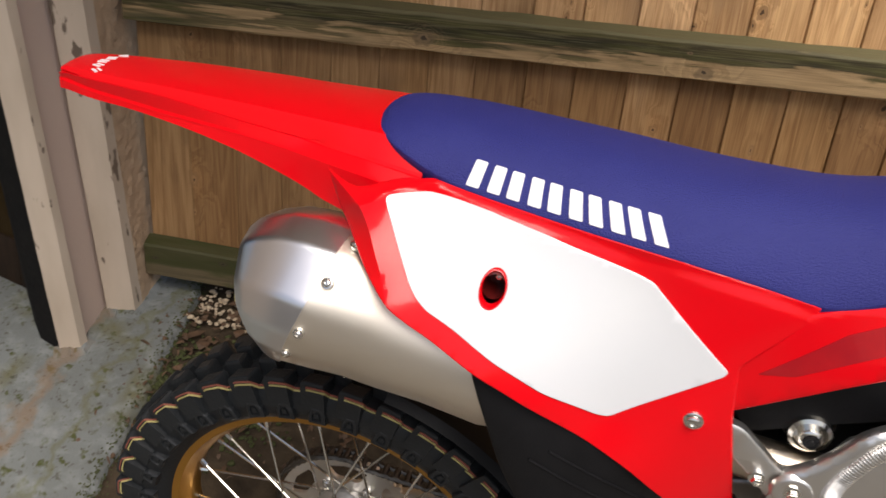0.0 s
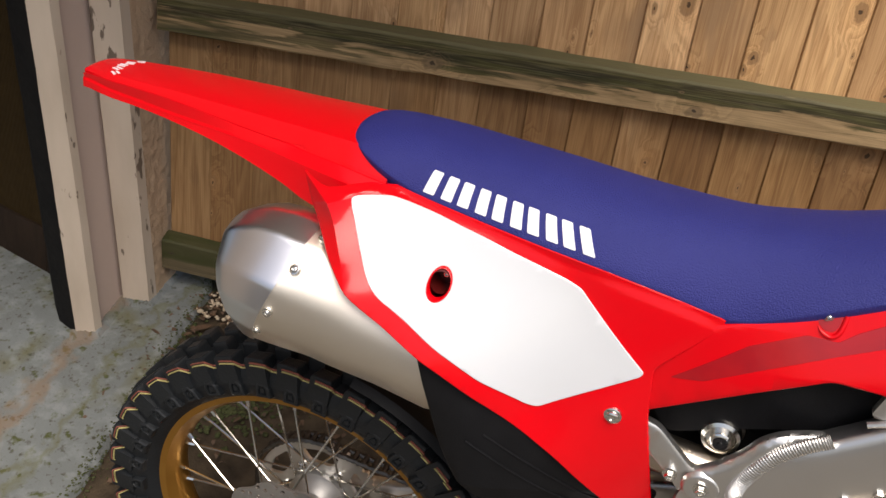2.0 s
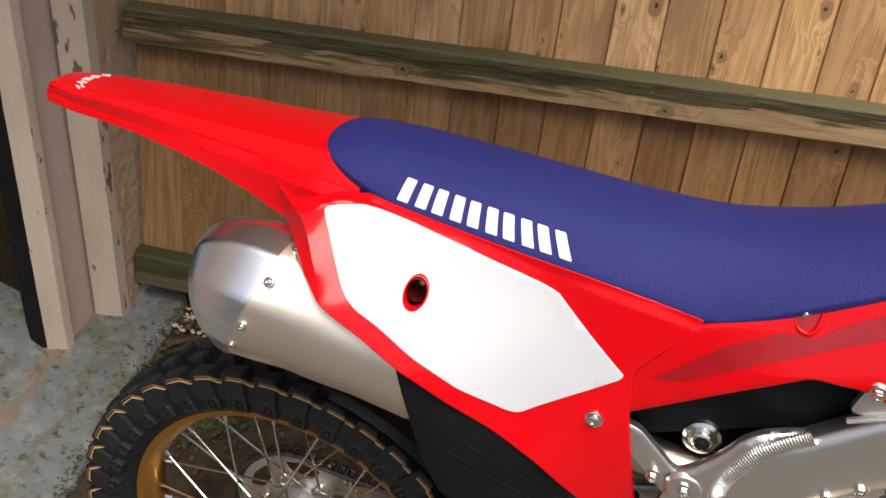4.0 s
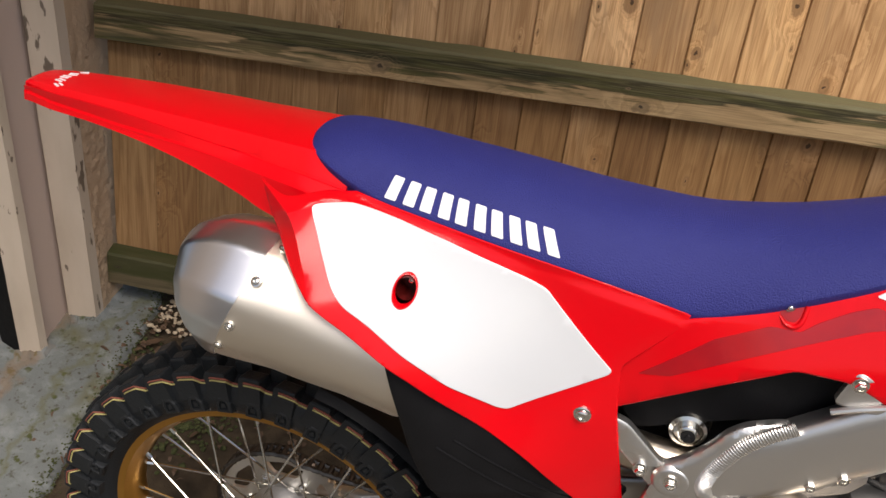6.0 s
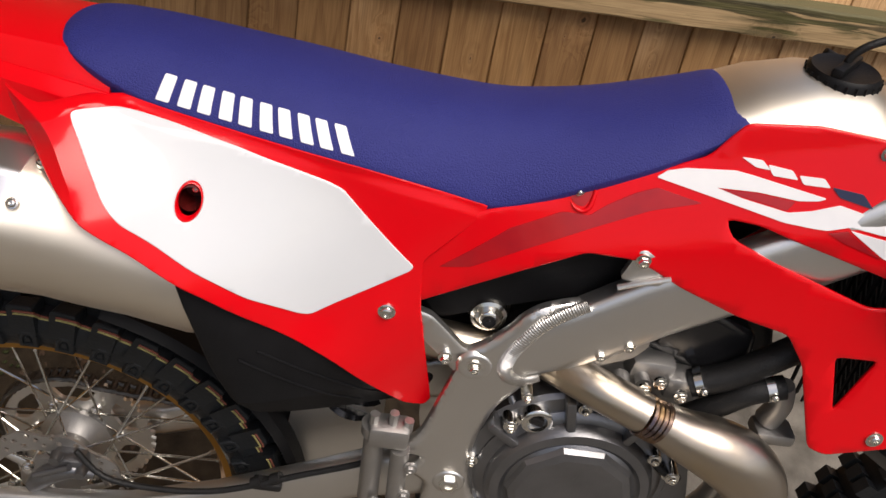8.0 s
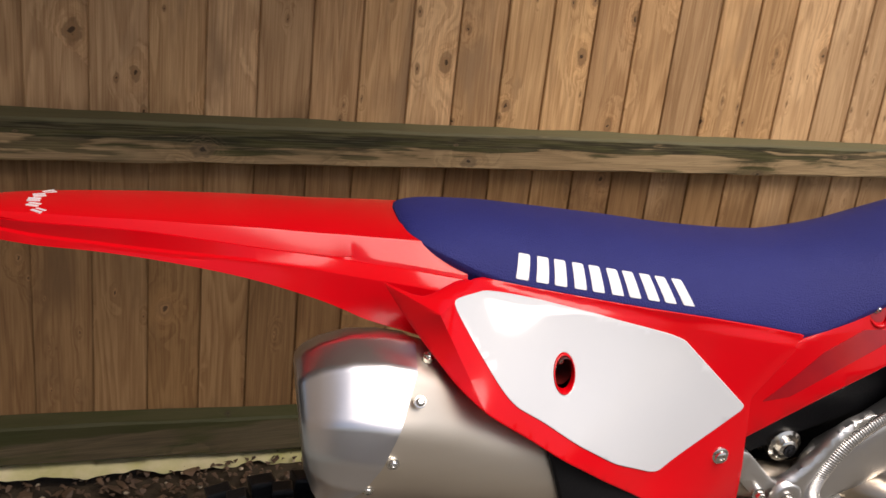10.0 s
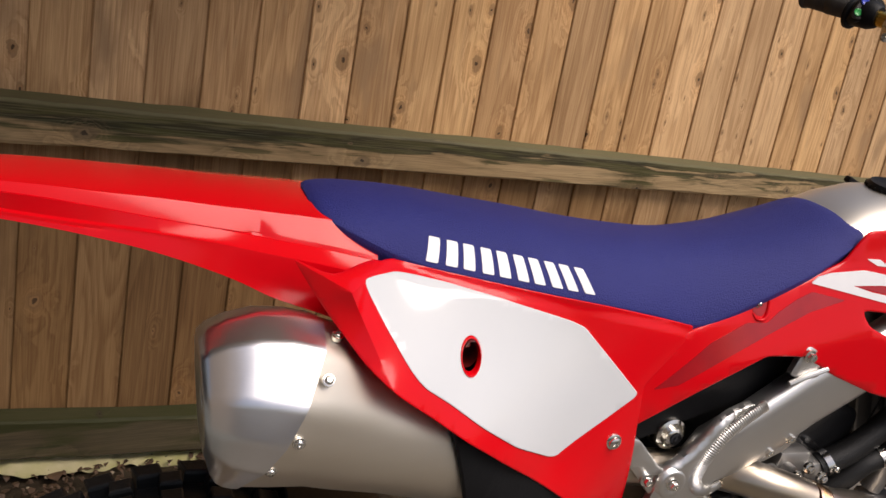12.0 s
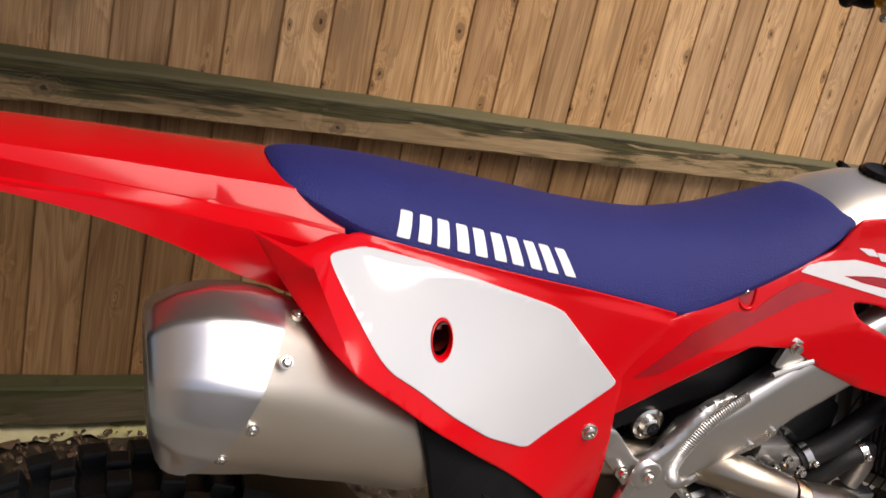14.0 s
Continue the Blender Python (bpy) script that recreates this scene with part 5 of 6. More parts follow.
# muffler -----------------------------------------------------------------------
def section(c, hh, hw, tilt, soft=0.012, n=5):
    """A faceted, softly rounded cut across the muffler, its plane leaning by tilt."""
    poly = [(0.72, 0.86), (0.15, 1.0), (-0.40, 0.88), (-0.90, 0.37), (-1.0, -0.06), (-0.87, -0.46), (-0.42, -0.97), (0.60, -0.92), (1.0, -0.1)]
    out = []
    for p in rounded([(u * hw, v * hh) for u, v in poly], soft, n):
        out.append(Vector(c) + Vector((p[1] * math.sin(tilt), p[0], p[1] * math.cos(tilt))))
    return out


T = radians(24)
SEAM = Vector((0.057, -0.134, 0.884))
bm = bmesh.new()
quads(bm, [section(SEAM, 0.0850, 0.0710, T, 0.010), section((0.085, -0.129, 0.876), 0.084, 0.0700, T, 0.014), section((0.12, -0.123, 0.864), 0.081, 0.066, T, 0.03), section((0.15, -0.121, 0.853), 0.078, 0.063, T, 0.03), section((0.20, -0.115, 0.836), 0.073, 0.060, T, 0.03), section((0.26, -0.113, 0.815), 0.067, 0.057, T, 0.03), section((0.31, -0.105, 0.800), 0.055, 0.048, T, 0.03), section((0.345, -0.10, 0.79), 0.032, 0.030, T)])
muffler = part("muffler", bm, TITAN, bike, "brushed titanium exhaust muffler", 50)
bm = bmesh.new()
quads(bm, [section(SEAM + Vector((0.002, 0, 0)), 0.0863, 0.0722, T, 0.006), section(SEAM + Vector((-0.003, 0, 0.001)), 0.0866, 0.0725, T, 0.006), section((0.038, -0.134, 0.888), 0.0845, 0.0708, radians(18), 0.006), section((0.020, -0.134, 0.890), 0.080, 0.068, radians(10), 0.006), section((0.004, -0.133, 0.890), 0.0715, 0.0625, radians(2), 0.006),
           section((-0.005, -0.132, 0.889), 0.064, 0.057, radians(-4), 0.006), section((-0.010, -0.132, 0.889), 0.057, 0.051, radians(-7), 0.006), section((-0.012, -0.132, 0.889), 0.050, 0.044, radians(-7), 0.006), section((-0.008, -0.132, 0.889), 0.036, 0.031, radians(-7)), section((0.01, -0.132, 0.889), 0.030, 0.025, radians(-7))])
part("end_cap", bm, STEEL_CAP, muffler, "brushed steel muffler end cap", 50)
for p, d in (((0.090, -0.1845, 0.935), (0, -0.75, 0.65)), ((0.067, -0.2050, 0.883), (0, -1, 0)), ((0.048, -0.196, 0.848), (0, -0.93, -0.35)), ((0.104, -0.143, 0.9585), (0, -0.25, 1))):
    bm = bmesh.new()
    turned(bm, p, d, [(-0.005, 0.0058), (-0.0008, 0.0057), (-0.0004, 0.004), (-0.0004, 0)], 18)
    screw(bm, Vector(p) + Vector(d).normalized() * -0.0006, d, 0.0042, 0.0026)
    part("screw", bm, CHROME, muffler, "domed silver screw")
bm = bmesh.new()
tube(bm, [(0.30, -0.133, 0.80), (0.36, -0.12, 0.785), (0.44, -0.10, 0.775), (0.52, -0.088, 0.755), (0.60, -0.085, 0.745)], 0.024, 16)
part("mid_pipe", bm, HEADER, bike, "titanium mid pipe")
# radiator shrouds ----------------------------------------------------------------
SHROUD = [(0.5410, 0.9530), (0.6168, 0.9812), (0.6958, 1.0159), (0.7464, 1.0418), (0.7642, 1.0685), (0.7741, 1.0814), (0.8440, 1.0921), (0.9217, 1.0899), (0.9553, 1.0737), (1.0592, 0.9870), (1.1198, 0.8848), (1.1045, 0.7865),
          (1.0533, 0.7420), (0.9834, 0.7165), (0.9605, 0.7235), (0.9128, 0.8342), (0.8836, 0.8696), (0.8214, 0.8818), (0.7537, 0.9039), (0.7192, 0.9197), (0.6938, 0.9274), (0.6463, 0.9256), (0.5771, 0.8867), (0.4749, 0.8267), (0.4695, 0.8910), (0.5189, 0.9456)]
OPEN_1 = [(0.7766, 0.9879), (0.8119, 0.9883), (0.8972, 0.9703), (0.9984, 0.9470), (1.0030, 0.9270), (0.9526, 0.9189), (0.8472, 0.9493), (0.7880, 0.9700)]
OPEN_2 = [(0.9429, 0.8525), (0.9897, 0.8564), (0.9678, 0.7812)]


def shroud_skin(x, z):
    """The shroud: flush with the side panel behind, leaning in above a raised line that runs from its rear tip to the front."""
    ridge = (z - 0.872) - (x - 0.48) * 0.30
    ridge = min(ridge, 0.088 + 0.2 * (ridge - 0.088))
    lean = 0.5 * (ridge + math.sqrt(ridge * ridge + 1e-5))
    return -0.1135 - 0.06 * (x - 0.48) + 0.10 * (z - 0.88) + 0.28 * lean * ease(0.48, 0.66, x)


bm = bmesh.new()
plate(bm, rounded(SHROUD, 0.008, 3), shroud_skin, 0.004, holes=[rounded(OPEN_1, 0.008, 2), rounded(OPEN_2, 0.006, 2)], lip=0.0015, step=0.018)
shroud = part("radiator_shroud", bm, RED, bike, "red plastic radiator shroud with white graphic")


def sticker(outline, material, name, label, r=0.003, lift=0.001):
    bm = bmesh.new()
    plate(bm, rounded(outline, r, 2), lambda x, z: shroud_skin(x, z) - lift, 0.0022, step=0.012)
    return part(name, bm, material, shroud, label)


sticker([(0.4970, 0.8793), (0.5633, 0.9369), (0.6125, 0.9619), (0.6412, 0.9630), (0.6564, 0.9766), (0.6818, 0.9937), (0.7022, 1.0036), (0.7492, 0.9981), (0.7006, 0.9805), (0.6457, 0.9512), (0.5783, 0.9145), (0.5295, 0.8859)], RED_DARK, "graphic", "dark red printed stripe", lift=0.0006)
# angular white outline, dark red in its gaps
sticker([(0.6992, 1.0133), (0.7087, 1.0212), (0.7250, 1.0272), (0.7745, 1.0351), (0.7922, 1.0341), (0.8672, 1.0275), (0.8604, 1.0239), (0.8414, 1.0201), (0.8002, 1.0200), (0.7586, 1.0158), (0.7881, 1.0106), (0.8341, 1.0069), (0.8565, 1.0132), (0.8818, 1.0241),
         (0.9603, 1.0140), (0.9652, 1.0029), (0.8978, 1.0066), (0.8761, 0.9985), (0.8608, 0.9975), (0.8325, 0.9972), (0.7749, 1.0043), (0.7297, 1.0097)], PRINT, "graphic", "angular white printed shape", 0.002)
sticker([(0.8982, 1.0031), (0.9671, 0.9969), (0.9885, 0.9693), (0.9409, 0.9798), (0.9273, 0.9872)], PRINT, "graphic", "angular white printed shape", 0.002)
sticker([(0.7656, 1.0151), (0.7999, 1.0188), (0.8381, 1.0183), (0.8324, 1.0090), (0.7905, 1.0125)], RED_DARK, "graphic", "dark red printed shape", 0.001)
sticker([(0.8777, 0.9964), (0.8959, 1.0018), (0.9241, 0.9863), (0.9387, 0.9788), (0.8967, 0.9891)], RED_DARK, "graphic", "dark red printed shape", 0.001)
for a, b, c, d in (((0.7767, 1.0487), (0.7975, 1.0497), (0.8069, 1.0425), (0.7923, 1.0423)), ((0.8035, 1.0468), (0.8282, 1.0463), (0.8354, 1.0390), (0.8103, 1.0380)), ((0.8355, 1.0431), (0.8605, 1.0452), (0.8683, 1.0381), (0.8414, 1.0360))):
    sticker([a, b, c, d], PRINT, "mark", "plain white printed bar", 0.002)
sticker([(0.8695, 1.0390), (0.9009, 1.0386), (0.9139, 1.0271), (0.8791, 1.0312)], NAVY, "mark", "plain navy printed bar", 0.002)
# bolt pocket under the seat's edge
bm = bmesh.new()
tube(bm, [(x, shroud_skin(x, z) - 0.0005, z) for x, z in ((0.6194, 0.9734), (0.6252, 0.9676), (0.6340, 0.9664), (0.6402, 0.9732), (0.6426, 0.9889))], [0.0006, 0.0020, 0.0026, 0.0028, 0.0024], 10)
part("bolt_pocket", bm, RED, shroud, "moulded red bolt pocket")
# dark red patch painted for the shade inside the bolt recess
sticker([(0.6168, 0.9819), (0.6192, 0.9758), (0.6261, 0.9709), (0.6338, 0.9708), (0.6378, 0.9770), (0.6393, 0.9883)], RED_DARK, "pocket_shade", "dark red patch for the pocket's shade", 0.002, 0.0006)
for x, z, r in ((0.6264, 0.9847, 0.0034), (0.9129, 1.0798, 0.0055), (1.0282, 0.7530, 0.007)):
    bm = bmesh.new()
    p = Vector((x, shroud_skin(x, z) - 0.001, z))
    screw(bm, p, (0, -1, 0.1), r, 0.005)
    turned(bm, p, (0, -1, 0.1), [(-0.003, r * 1.5), (0.0008, r * 1.45), (0.001, 0)], 18)
    part("shroud_bolt", bm, CHROME, shroud, "silver shroud bolt")
bm = bmesh.new()
plate(bm, rounded([(x, min(z, 1.0) if x > 0.66 else z) for x, z in SHROUD], 0.004, 2), mirrored(shroud_skin), 0.004, sign=-1, step=0.03)
part("radiator_shroud", bm, RED, bike, "red plastic radiator shroud")

# tank ---------------------------------------------------------------------------
bm = bmesh.new()
rings = []
for x, zc, w, zb in ((0.745, 1.068, 0.050, 0.99), (0.765, 1.084, 0.064, 0.985), (0.800, 1.102, 0.076, 0.98), (0.850, 1.117, 0.083, 0.975), (0.900, 1.121, 0.084, 0.97), (0.940, 1.110, 0.082, 0.97), (0.970, 1.085, 0.078, 0.97), (0.99, 1.04, 0.07, 0.97)):
    half = [(w * 0.9, zb)] + [(w * math.cos(a) ** 0.75, zb + 0.08 + (zc - zb - 0.08) * math.sin(a)) for a in (0.5 * math.pi * k / 12 for k in range(13))]
    half[-1] = (0, zc)
    rings.append([Vector((x, -y, z)) for y, z in half] + [Vector((x, y, z)) for y, z in half[-2::-1]])
quads(bm, rings)
tank = part("fuel_tank", bm, TITAN, bike, "bare titanium fuel tank", 60)
bm = bmesh.new()
CAP = Vector((0.884, -0.006, 1.104))
turned(bm, CAP, (-0.05, -0.05, 1), [(0, 0.038), (0.004, 0.039), (0.018, 0.0385), (0.022, 0.035), (0.020, 0.029), (0.021, 0.0)], 40)
d, u, v = frame_of((-0.05, -0.05, 1))
box(bm, (-0.036, -0.006, 0.018), (0.036, 0.006, 0.029), Matrix.Translation(CAP) @ Matrix.Rotation(0.9, 4, "Z"), 0.003)
cap = part("fuel_cap", bm, BLACK, bike, "black ribbed fuel cap")
for i in range(24):
    a = 2 * math.pi * i / 24
    c = CAP + 0.0385 * (math.cos(a) * u + math.sin(a) * v)
    bm = bmesh.new()
    cyl(bm, c + 0.002 * d, c + 0.018 * d, 0.0016, n=6)
    part("rib", bm, BLACK, cap)
bm = bmesh.new()
tube(bm, [CAP + d * 0.02, CAP + d * 0.034, CAP + Vector((0.014, -0.004, 0.052)), CAP + Vector((0.05, -0.004, 0.064)), CAP + Vector((0.085, 0.0, 0.045)), CAP + Vector((0.105, 0.01, 0.0))], 0.0042, 12)
part("breather_hose", bm, HOSE, cap, "thin black breather hose")
bm = bmesh.new()
tube(bm, [(0.955, -0.082, 1.06), (0.965, -0.05, 1.095), (0.968, 0.0, 1.10), (0.965, 0.05, 1.095), (0.955, 0.082, 1.06)], 0.008, 10)
part("tank_band", bm, ALLOY, tank, "silver tank seam")

bm = bmesh.new()
box(bm, (-0.030, -0.006, -0.004), (0.026, 0.006, 0.006), Matrix.Translation((0.937, 0.1, 1.093)) @ Matrix.Rotation(0.35, 4, "Y"), 0.003)
box(bm, (-0.018, -0.004, -0.040), (0.004, 0.004, 0.0), Matrix.Translation((0.937, 0.1, 1.093)) @ Matrix.Rotation(0.6, 4, "Y"), 0.003)
part("cable_guide", bm, BLACK, bike, "black plastic cable guide behind the tank")

# frame ----------------------------------------------------------------------------
def spar(rows, y, half, p=0.55, n=24):
    """A beam in the x-z plane: rows of (x, z, direction degrees, half height)."""
    rings = []
    for x, z, deg, hh in rows:
        nx, nz = -math.sin(radians(deg)), math.cos(radians(deg))
        ring = []
        for i in range(n):
            a = 2 * math.pi * i / n
            u = half * abs(math.cos(a)) ** p * (1 if math.cos(a) > 0 else -1)
            w = hh * abs(math.sin(a)) ** p * (1 if math.sin(a) > 0 else -1)
            ring.append(Vector((x + w * nx, y + u, z + w * nz)))
        rings.append(ring)
    return rings


for s in (-1, 1):
    bm = bmesh.new()
    quads(bm, spar([(0.600, 0.748, 70, 0.012), (0.607, 0.762, 62, 0.030), (0.630, 0.785, 48, 0.042), (0.68, 0.815, 36, 0.042), (0.74, 0.863, 33, 0.042), (0.82, 0.915, 33, 0.041), (0.92, 0.985, 36, 0.040), (1.0, 1.05, 40, 0.042)], s * 0.106, 0.020))
    beam = part("frame_spar", bm, ALLOY, bike, "satin aluminium twin spar frame beam", 50)
    bm = bmesh.new()
    plate(bm, rounded([(0.548, 0.772), (0.566, 0.784), (0.590, 0.812), (0.602, 0.834), (0.618, 0.846), (0.664, 0.856), (0.655, 0.840), (0.640, 0.790), (0.642, 0.742), (0.620, 0.724), (0.597, 0.692), (0.584, 0.641), (0.580, 0.590), (0.590, 0.545), (0.605, 0.500), (0.61, 0.40), (0.60, 0.33), (0.55, 0.33), (0.532, 0.42), (0.532, 0.538), (0.500, 0.560), (0.524, 0.585), (0.484, 0.590), (0.513, 0.624), (0.522, 0.660), (0.533, 0.709), (0.541, 0.747)], 0.010),
          (lambda x, z: -0.126 + 0.010 * ease(0.60, 0.66, x)) if s < 0 else (lambda x, z: 0.124), 0.015, lip=0.005, edge=0.008, sign=-s, step=0.008)
    part("pivot_plate", bm, ALLOY, bike, "cast aluminium swingarm pivot plate", 50)
    bm = bmesh.new()
    plate(bm, rounded([(0.478, 0.818), (0.500, 0.812), (0.545, 0.768), (0.580, 0.770), (0.578, 0.735), (0.545, 0.725), (0.522, 0.750), (0.485, 0.785)], 0.008), (lambda x, z: -0.118) if s < 0 else (lambda x, z: 0.118), 0.012, lip=0.002, sign=-s)
    part("subframe_bracket", bm, ALLOY, bike, "aluminium subframe bracket")
# weld bead: a row of overlapping ripples
bm = bmesh.new()
bead = curve([(0.665, -0.124, 0.861), (0.641, -0.127, 0.844), (0.618, -0.128, 0.820), (0.601, -0.129, 0.790), (0.593, -0.129, 0.766), (0.594, -0.129, 0.753), (0.603, -0.129, 0.743), (0.618, -0.128, 0.740), (0.636, -0.126, 0.748)], 11)
rip, rad = [], []
for i, p in enumerate(bead[:-1]):
    for k in range(4):
        rip.append(p + (bead[i + 1] - p) * k / 4)
        rad.append((0.0088 + 0.0007 * math.sin(k * math.pi / 2)) * (1 - 0.35 * ease(0.72, 1.0, i / len(bead))))
rad[0] = rad[-1] = 0.003
tube(bm, rip, rad, 10, 1)
for v in bm.verts:
    v.co.y = -0.124 + (v.co.y + 0.126) * 0.55
part("weld_bead", bm, WELD, bike, "rippled weld bead on the frame", 60)
bm = bmesh.new()
plate(bm, rounded([(0.688, 0.90), (0.700, 0.942), (0.722, 0.938), (0.742, 0.918), (0.735, 0.895)], 0.008), lambda x, z: -0.122, 0.010, lip=0.002)
tube(bm, [(0.688, -0.124, 0.892), (0.71, -0.125, 0.902), (0.74, -0.125, 0.913)], 0.0035, 8)
part("tank_bracket", bm, ALLOY, bike, "welded tank bracket")
bm = bmesh.new()
plate(bm, rounded([(0.672, 0.755), (0.688, 0.775), (0.732, 0.815), (0.746, 0.838), (0.752, 0.805), (0.738, 0.785), (0.705, 0.768)], 0.006), lambda x, z: -0.112, 0.008)
part("engine_hanger", bm, CAST_LIGHT, bike, "engine hanger plate")
for x, z, y in ((0.696, 0.793, -0.122), (0.724, 0.812, -0.122), (0.559, 0.753, -0.127), (0.524, 0.757, -0.121), (0.705, 0.930, -0.124), (0.492, 0.590, -0.124), (0.505, 0.562, -0.124)):
    bm = bmesh.new()
    hexbolt(bm, (x, y, z), (0, -1, 0), 0.0058, 0.0075)
    part("frame_bolt", bm, CHROME, bike, "zinc plated flange bolt")

for p, r in (((0.559, -0.1265, 0.753), 0.019), ((0.562, -0.1265, 0.548), 0.020)):
    bm = bmesh.new()
    turned(bm, p, (0, -1, 0), [(-0.004, r * 1.15), (0.0006, r), (0.0016, r * 0.92), (0.0016, r * 0.6), (0.0010, r * 0.55), (0.0010, 0)], 28)
    part("boss", bm, ALLOY, bike, "machined aluminium boss")
bm = bmesh.new()
turned(bm, (0.562, -0.128, 0.548), (0, -1, 0), [(0, 0.013), (0.006, 0.0125), (0.007, 0.011), (0.007, 0.006), (0.004, 0.0055), (0.004, 0)], 6)
part("pivot_nut", bm, CHROME, bike, "zinc swingarm pivot nut", 20)
# black filler plate, added to keep the gap behind the frame dark
bm = bmesh.new()
plate(bm, rounded([(0.40, 0.72), (0.50, 0.70), (0.66, 0.76), (0.78, 0.88), (0.76, 0.96), (0.60, 0.94), (0.44, 0.86)], 0.02), lambda x, z: -0.045, 0.09)
part("dark_filler", bm, BLACK, bike, "black filler plate behind the frame, put in for dark gaps")

# engine ----------------------------------------------------------------------------
bm = bmesh.new()
plate(bm, rounded([(0.575, 0.36), (0.86, 0.36), (0.90, 0.50), (0.86, 0.64), (0.80, 0.70), (0.66, 0.72), (0.60, 0.66)], 0.05), lambda x, z: -0.095, 0.19)
part("crankcase", bm, CAST, bike, "dark grey cast crankcase")
CL = Vector((0.712, -0.10, 0.575))
bm = bmesh.new()
turned(bm, CL + Vector((-0.004, 0.012, 0.004)), (0, -1, 0), [(0, 0.140), (0.020, 0.139), (0.026, 0.134), (0.028, 0.118), (0.030, 0)], 48)
part("engine_side_cover", bm, CAST, bike, "grey engine side cover", 35)
bm = bmesh.new()
turned(bm, CL, (0, -1, 0), [(0, 0.122), (0.018, 0.121), (0.023, 0.116), (0.025, 0.108), (0.034, 0.106), (0.040, 0.101), (0.042, 0.090), (0.039, 0.087), (0.038, 0.084), (0.046, 0.074), (0.047, 0.0)], 48)
cover = part("clutch_cover", bm, CAST, bike, "dark grey clutch cover", 35)
bm = bmesh.new()
turned(bm, CL + Vector((0, -0.042, 0)), (0, -1, 0), [(0, 0.084), (0.006, 0.080), (0.009, 0.070), (0.009, 0)], 10)
part("cover_face", bm, CAST, cover, "faceted cast cover face", 15)
for i in range(9):
    a = radians(14 + 40 * i)
    bm = bmesh.new()
    c = CL + Vector((0.128 * math.cos(a), -0.022, 0.128 * math.sin(a)))
    cyl(bm, c + Vector((0, 0.03, 0)), c, 0.012, 0.0085, 14)
    hexbolt(bm, c, (0, -1, 0), 0.0044, 0.007)
    part("cover_bolt", bm, CHROME, cover, "zinc cover bolt")
for a in (62, 102, 142):
    bm = bmesh.new()
    m = Matrix.Translation(CL) @ Matrix.Rotation(-radians(a), 4, "Y")
    box(bm, (0.098, -0.036, -0.006), (0.150, -0.006, 0.006), m, 0.003)
    part("cover_rib", bm, CAST, cover)
for x0, z0, x1, z1, r in ((0.634, 0.560, 0.640, 0.640, 0.0065), (0.622, 0.500, 0.634, 0.560, 0.0060), (0.800, 0.640, 0.852, 0.600, 0.0055), (0.790, 0.700, 0.806, 0.660, 0.0070)):
    bm = bmesh.new()
    tube(bm, [(x0, -0.118, z0), (0.5 * (x0 + x1) - 0.004, -0.126, 0.5 * (z0 + z1)), (x1, -0.118, z1)], r, 10, 4)
    part("oil_line", bm, HOSE, bike, "thin black engine hose")
for x, z, r in ((0.618, 0.668, 0.0055), (0.628, 0.720, 0.0045), (0.690, 0.668, 0.0055), (0.790, 0.682, 0.0050), (0.806, 0.642, 0.0055), (0.838, 0.612, 0.0060), (0.632, 0.560, 0.0050)):
    bm = bmesh.new()
    cyl(bm, (x, -0.09, z), (x, -0.131, z), r * 2.0, r * 1.6, 14)
    hexbolt(bm, (x, -0.132, z), (0, -1, 0), r, 0.006)
    part("case_bolt", bm, CHROME, bike, "zinc plated case bolt on a cast boss")
for x0, z0, x1, z1 in ((0.700, 0.690, 0.700, 0.735), (0.760, 0.680, 0.785, 0.712), (0.640, 0.655, 0.615, 0.690)):
    bm = bmesh.new()
    tube(bm, [(x0, -0.112, z0), (0.5 * (x0 + x1), -0.110, 0.5 * (z0 + z1)), (x1, -0.100, z1)], [0.008, 0.006, 0.005], 10, 3)
    part("case_rib", bm, CAST, bike, "cast stiffening rib")
bm = bmesh.new()
turned(bm, (0.649, -0.122, 0.677), (0.05, -1, 0.1), [(-0.02, 0.020), (0.006, 0.019), (0.008, 0.0165), (0.008, 0.0125), (0.0, 0.012), (0.0, 0)], 28)
part("oil_filler", bm, CHROME, bike, "bright ringed oil filler opening")
bm = bmesh.new()
for i in range(3):
    box(bm, (-0.009, -0.004, -0.0015), (0.009, 0.0, 0.0015), Matrix.Translation((0.649, -0.123, 0.673 + 0.004 * i)) @ Matrix.Rotation(0.3, 4, "Y"))
part("oil_filler_core", bm, GLOSS_BLACK, bike, "black oil filler cap")
bm = bmesh.new()
plate(bm, rounded([(0.70, 0.70), (0.86, 0.66), (0.90, 0.76), (0.89, 0.80), (0.76, 0.84), (0.73, 0.79)], 0.015), lambda x, z: -0.075, 0.15)
part("cylinder_head", bm, CAST_LIGHT, bike, "cast aluminium cylinder head", 35)
bm = bmesh.new()
plate(bm, rounded([(0.752, 0.785), (0.835, 0.750), (0.890, 0.775), (0.885, 0.820), (0.80, 0.855), (0.765, 0.830)], 0.012), lambda x, z: -0.085, 0.14, lip=0.006)
part("head_cover", bm, GLOSS_BLACK, bike, "black cam cover")
bm = bmesh.new()
box(bm, (0.745, -0.105, 0.735), (0.800, -0.07, 0.775), None, 0.008)
box(bm, (0.790, -0.112, 0.725), (0.835, -0.075, 0.760), None, 0.009)
cyl(bm, (0.735, -0.10, 0.745), (0.735, -0.125, 0.742), 0.013, 0.011)
cyl(bm, (0.760, -0.10, 0.752), (0.760, -0.118, 0.752), 0.009)
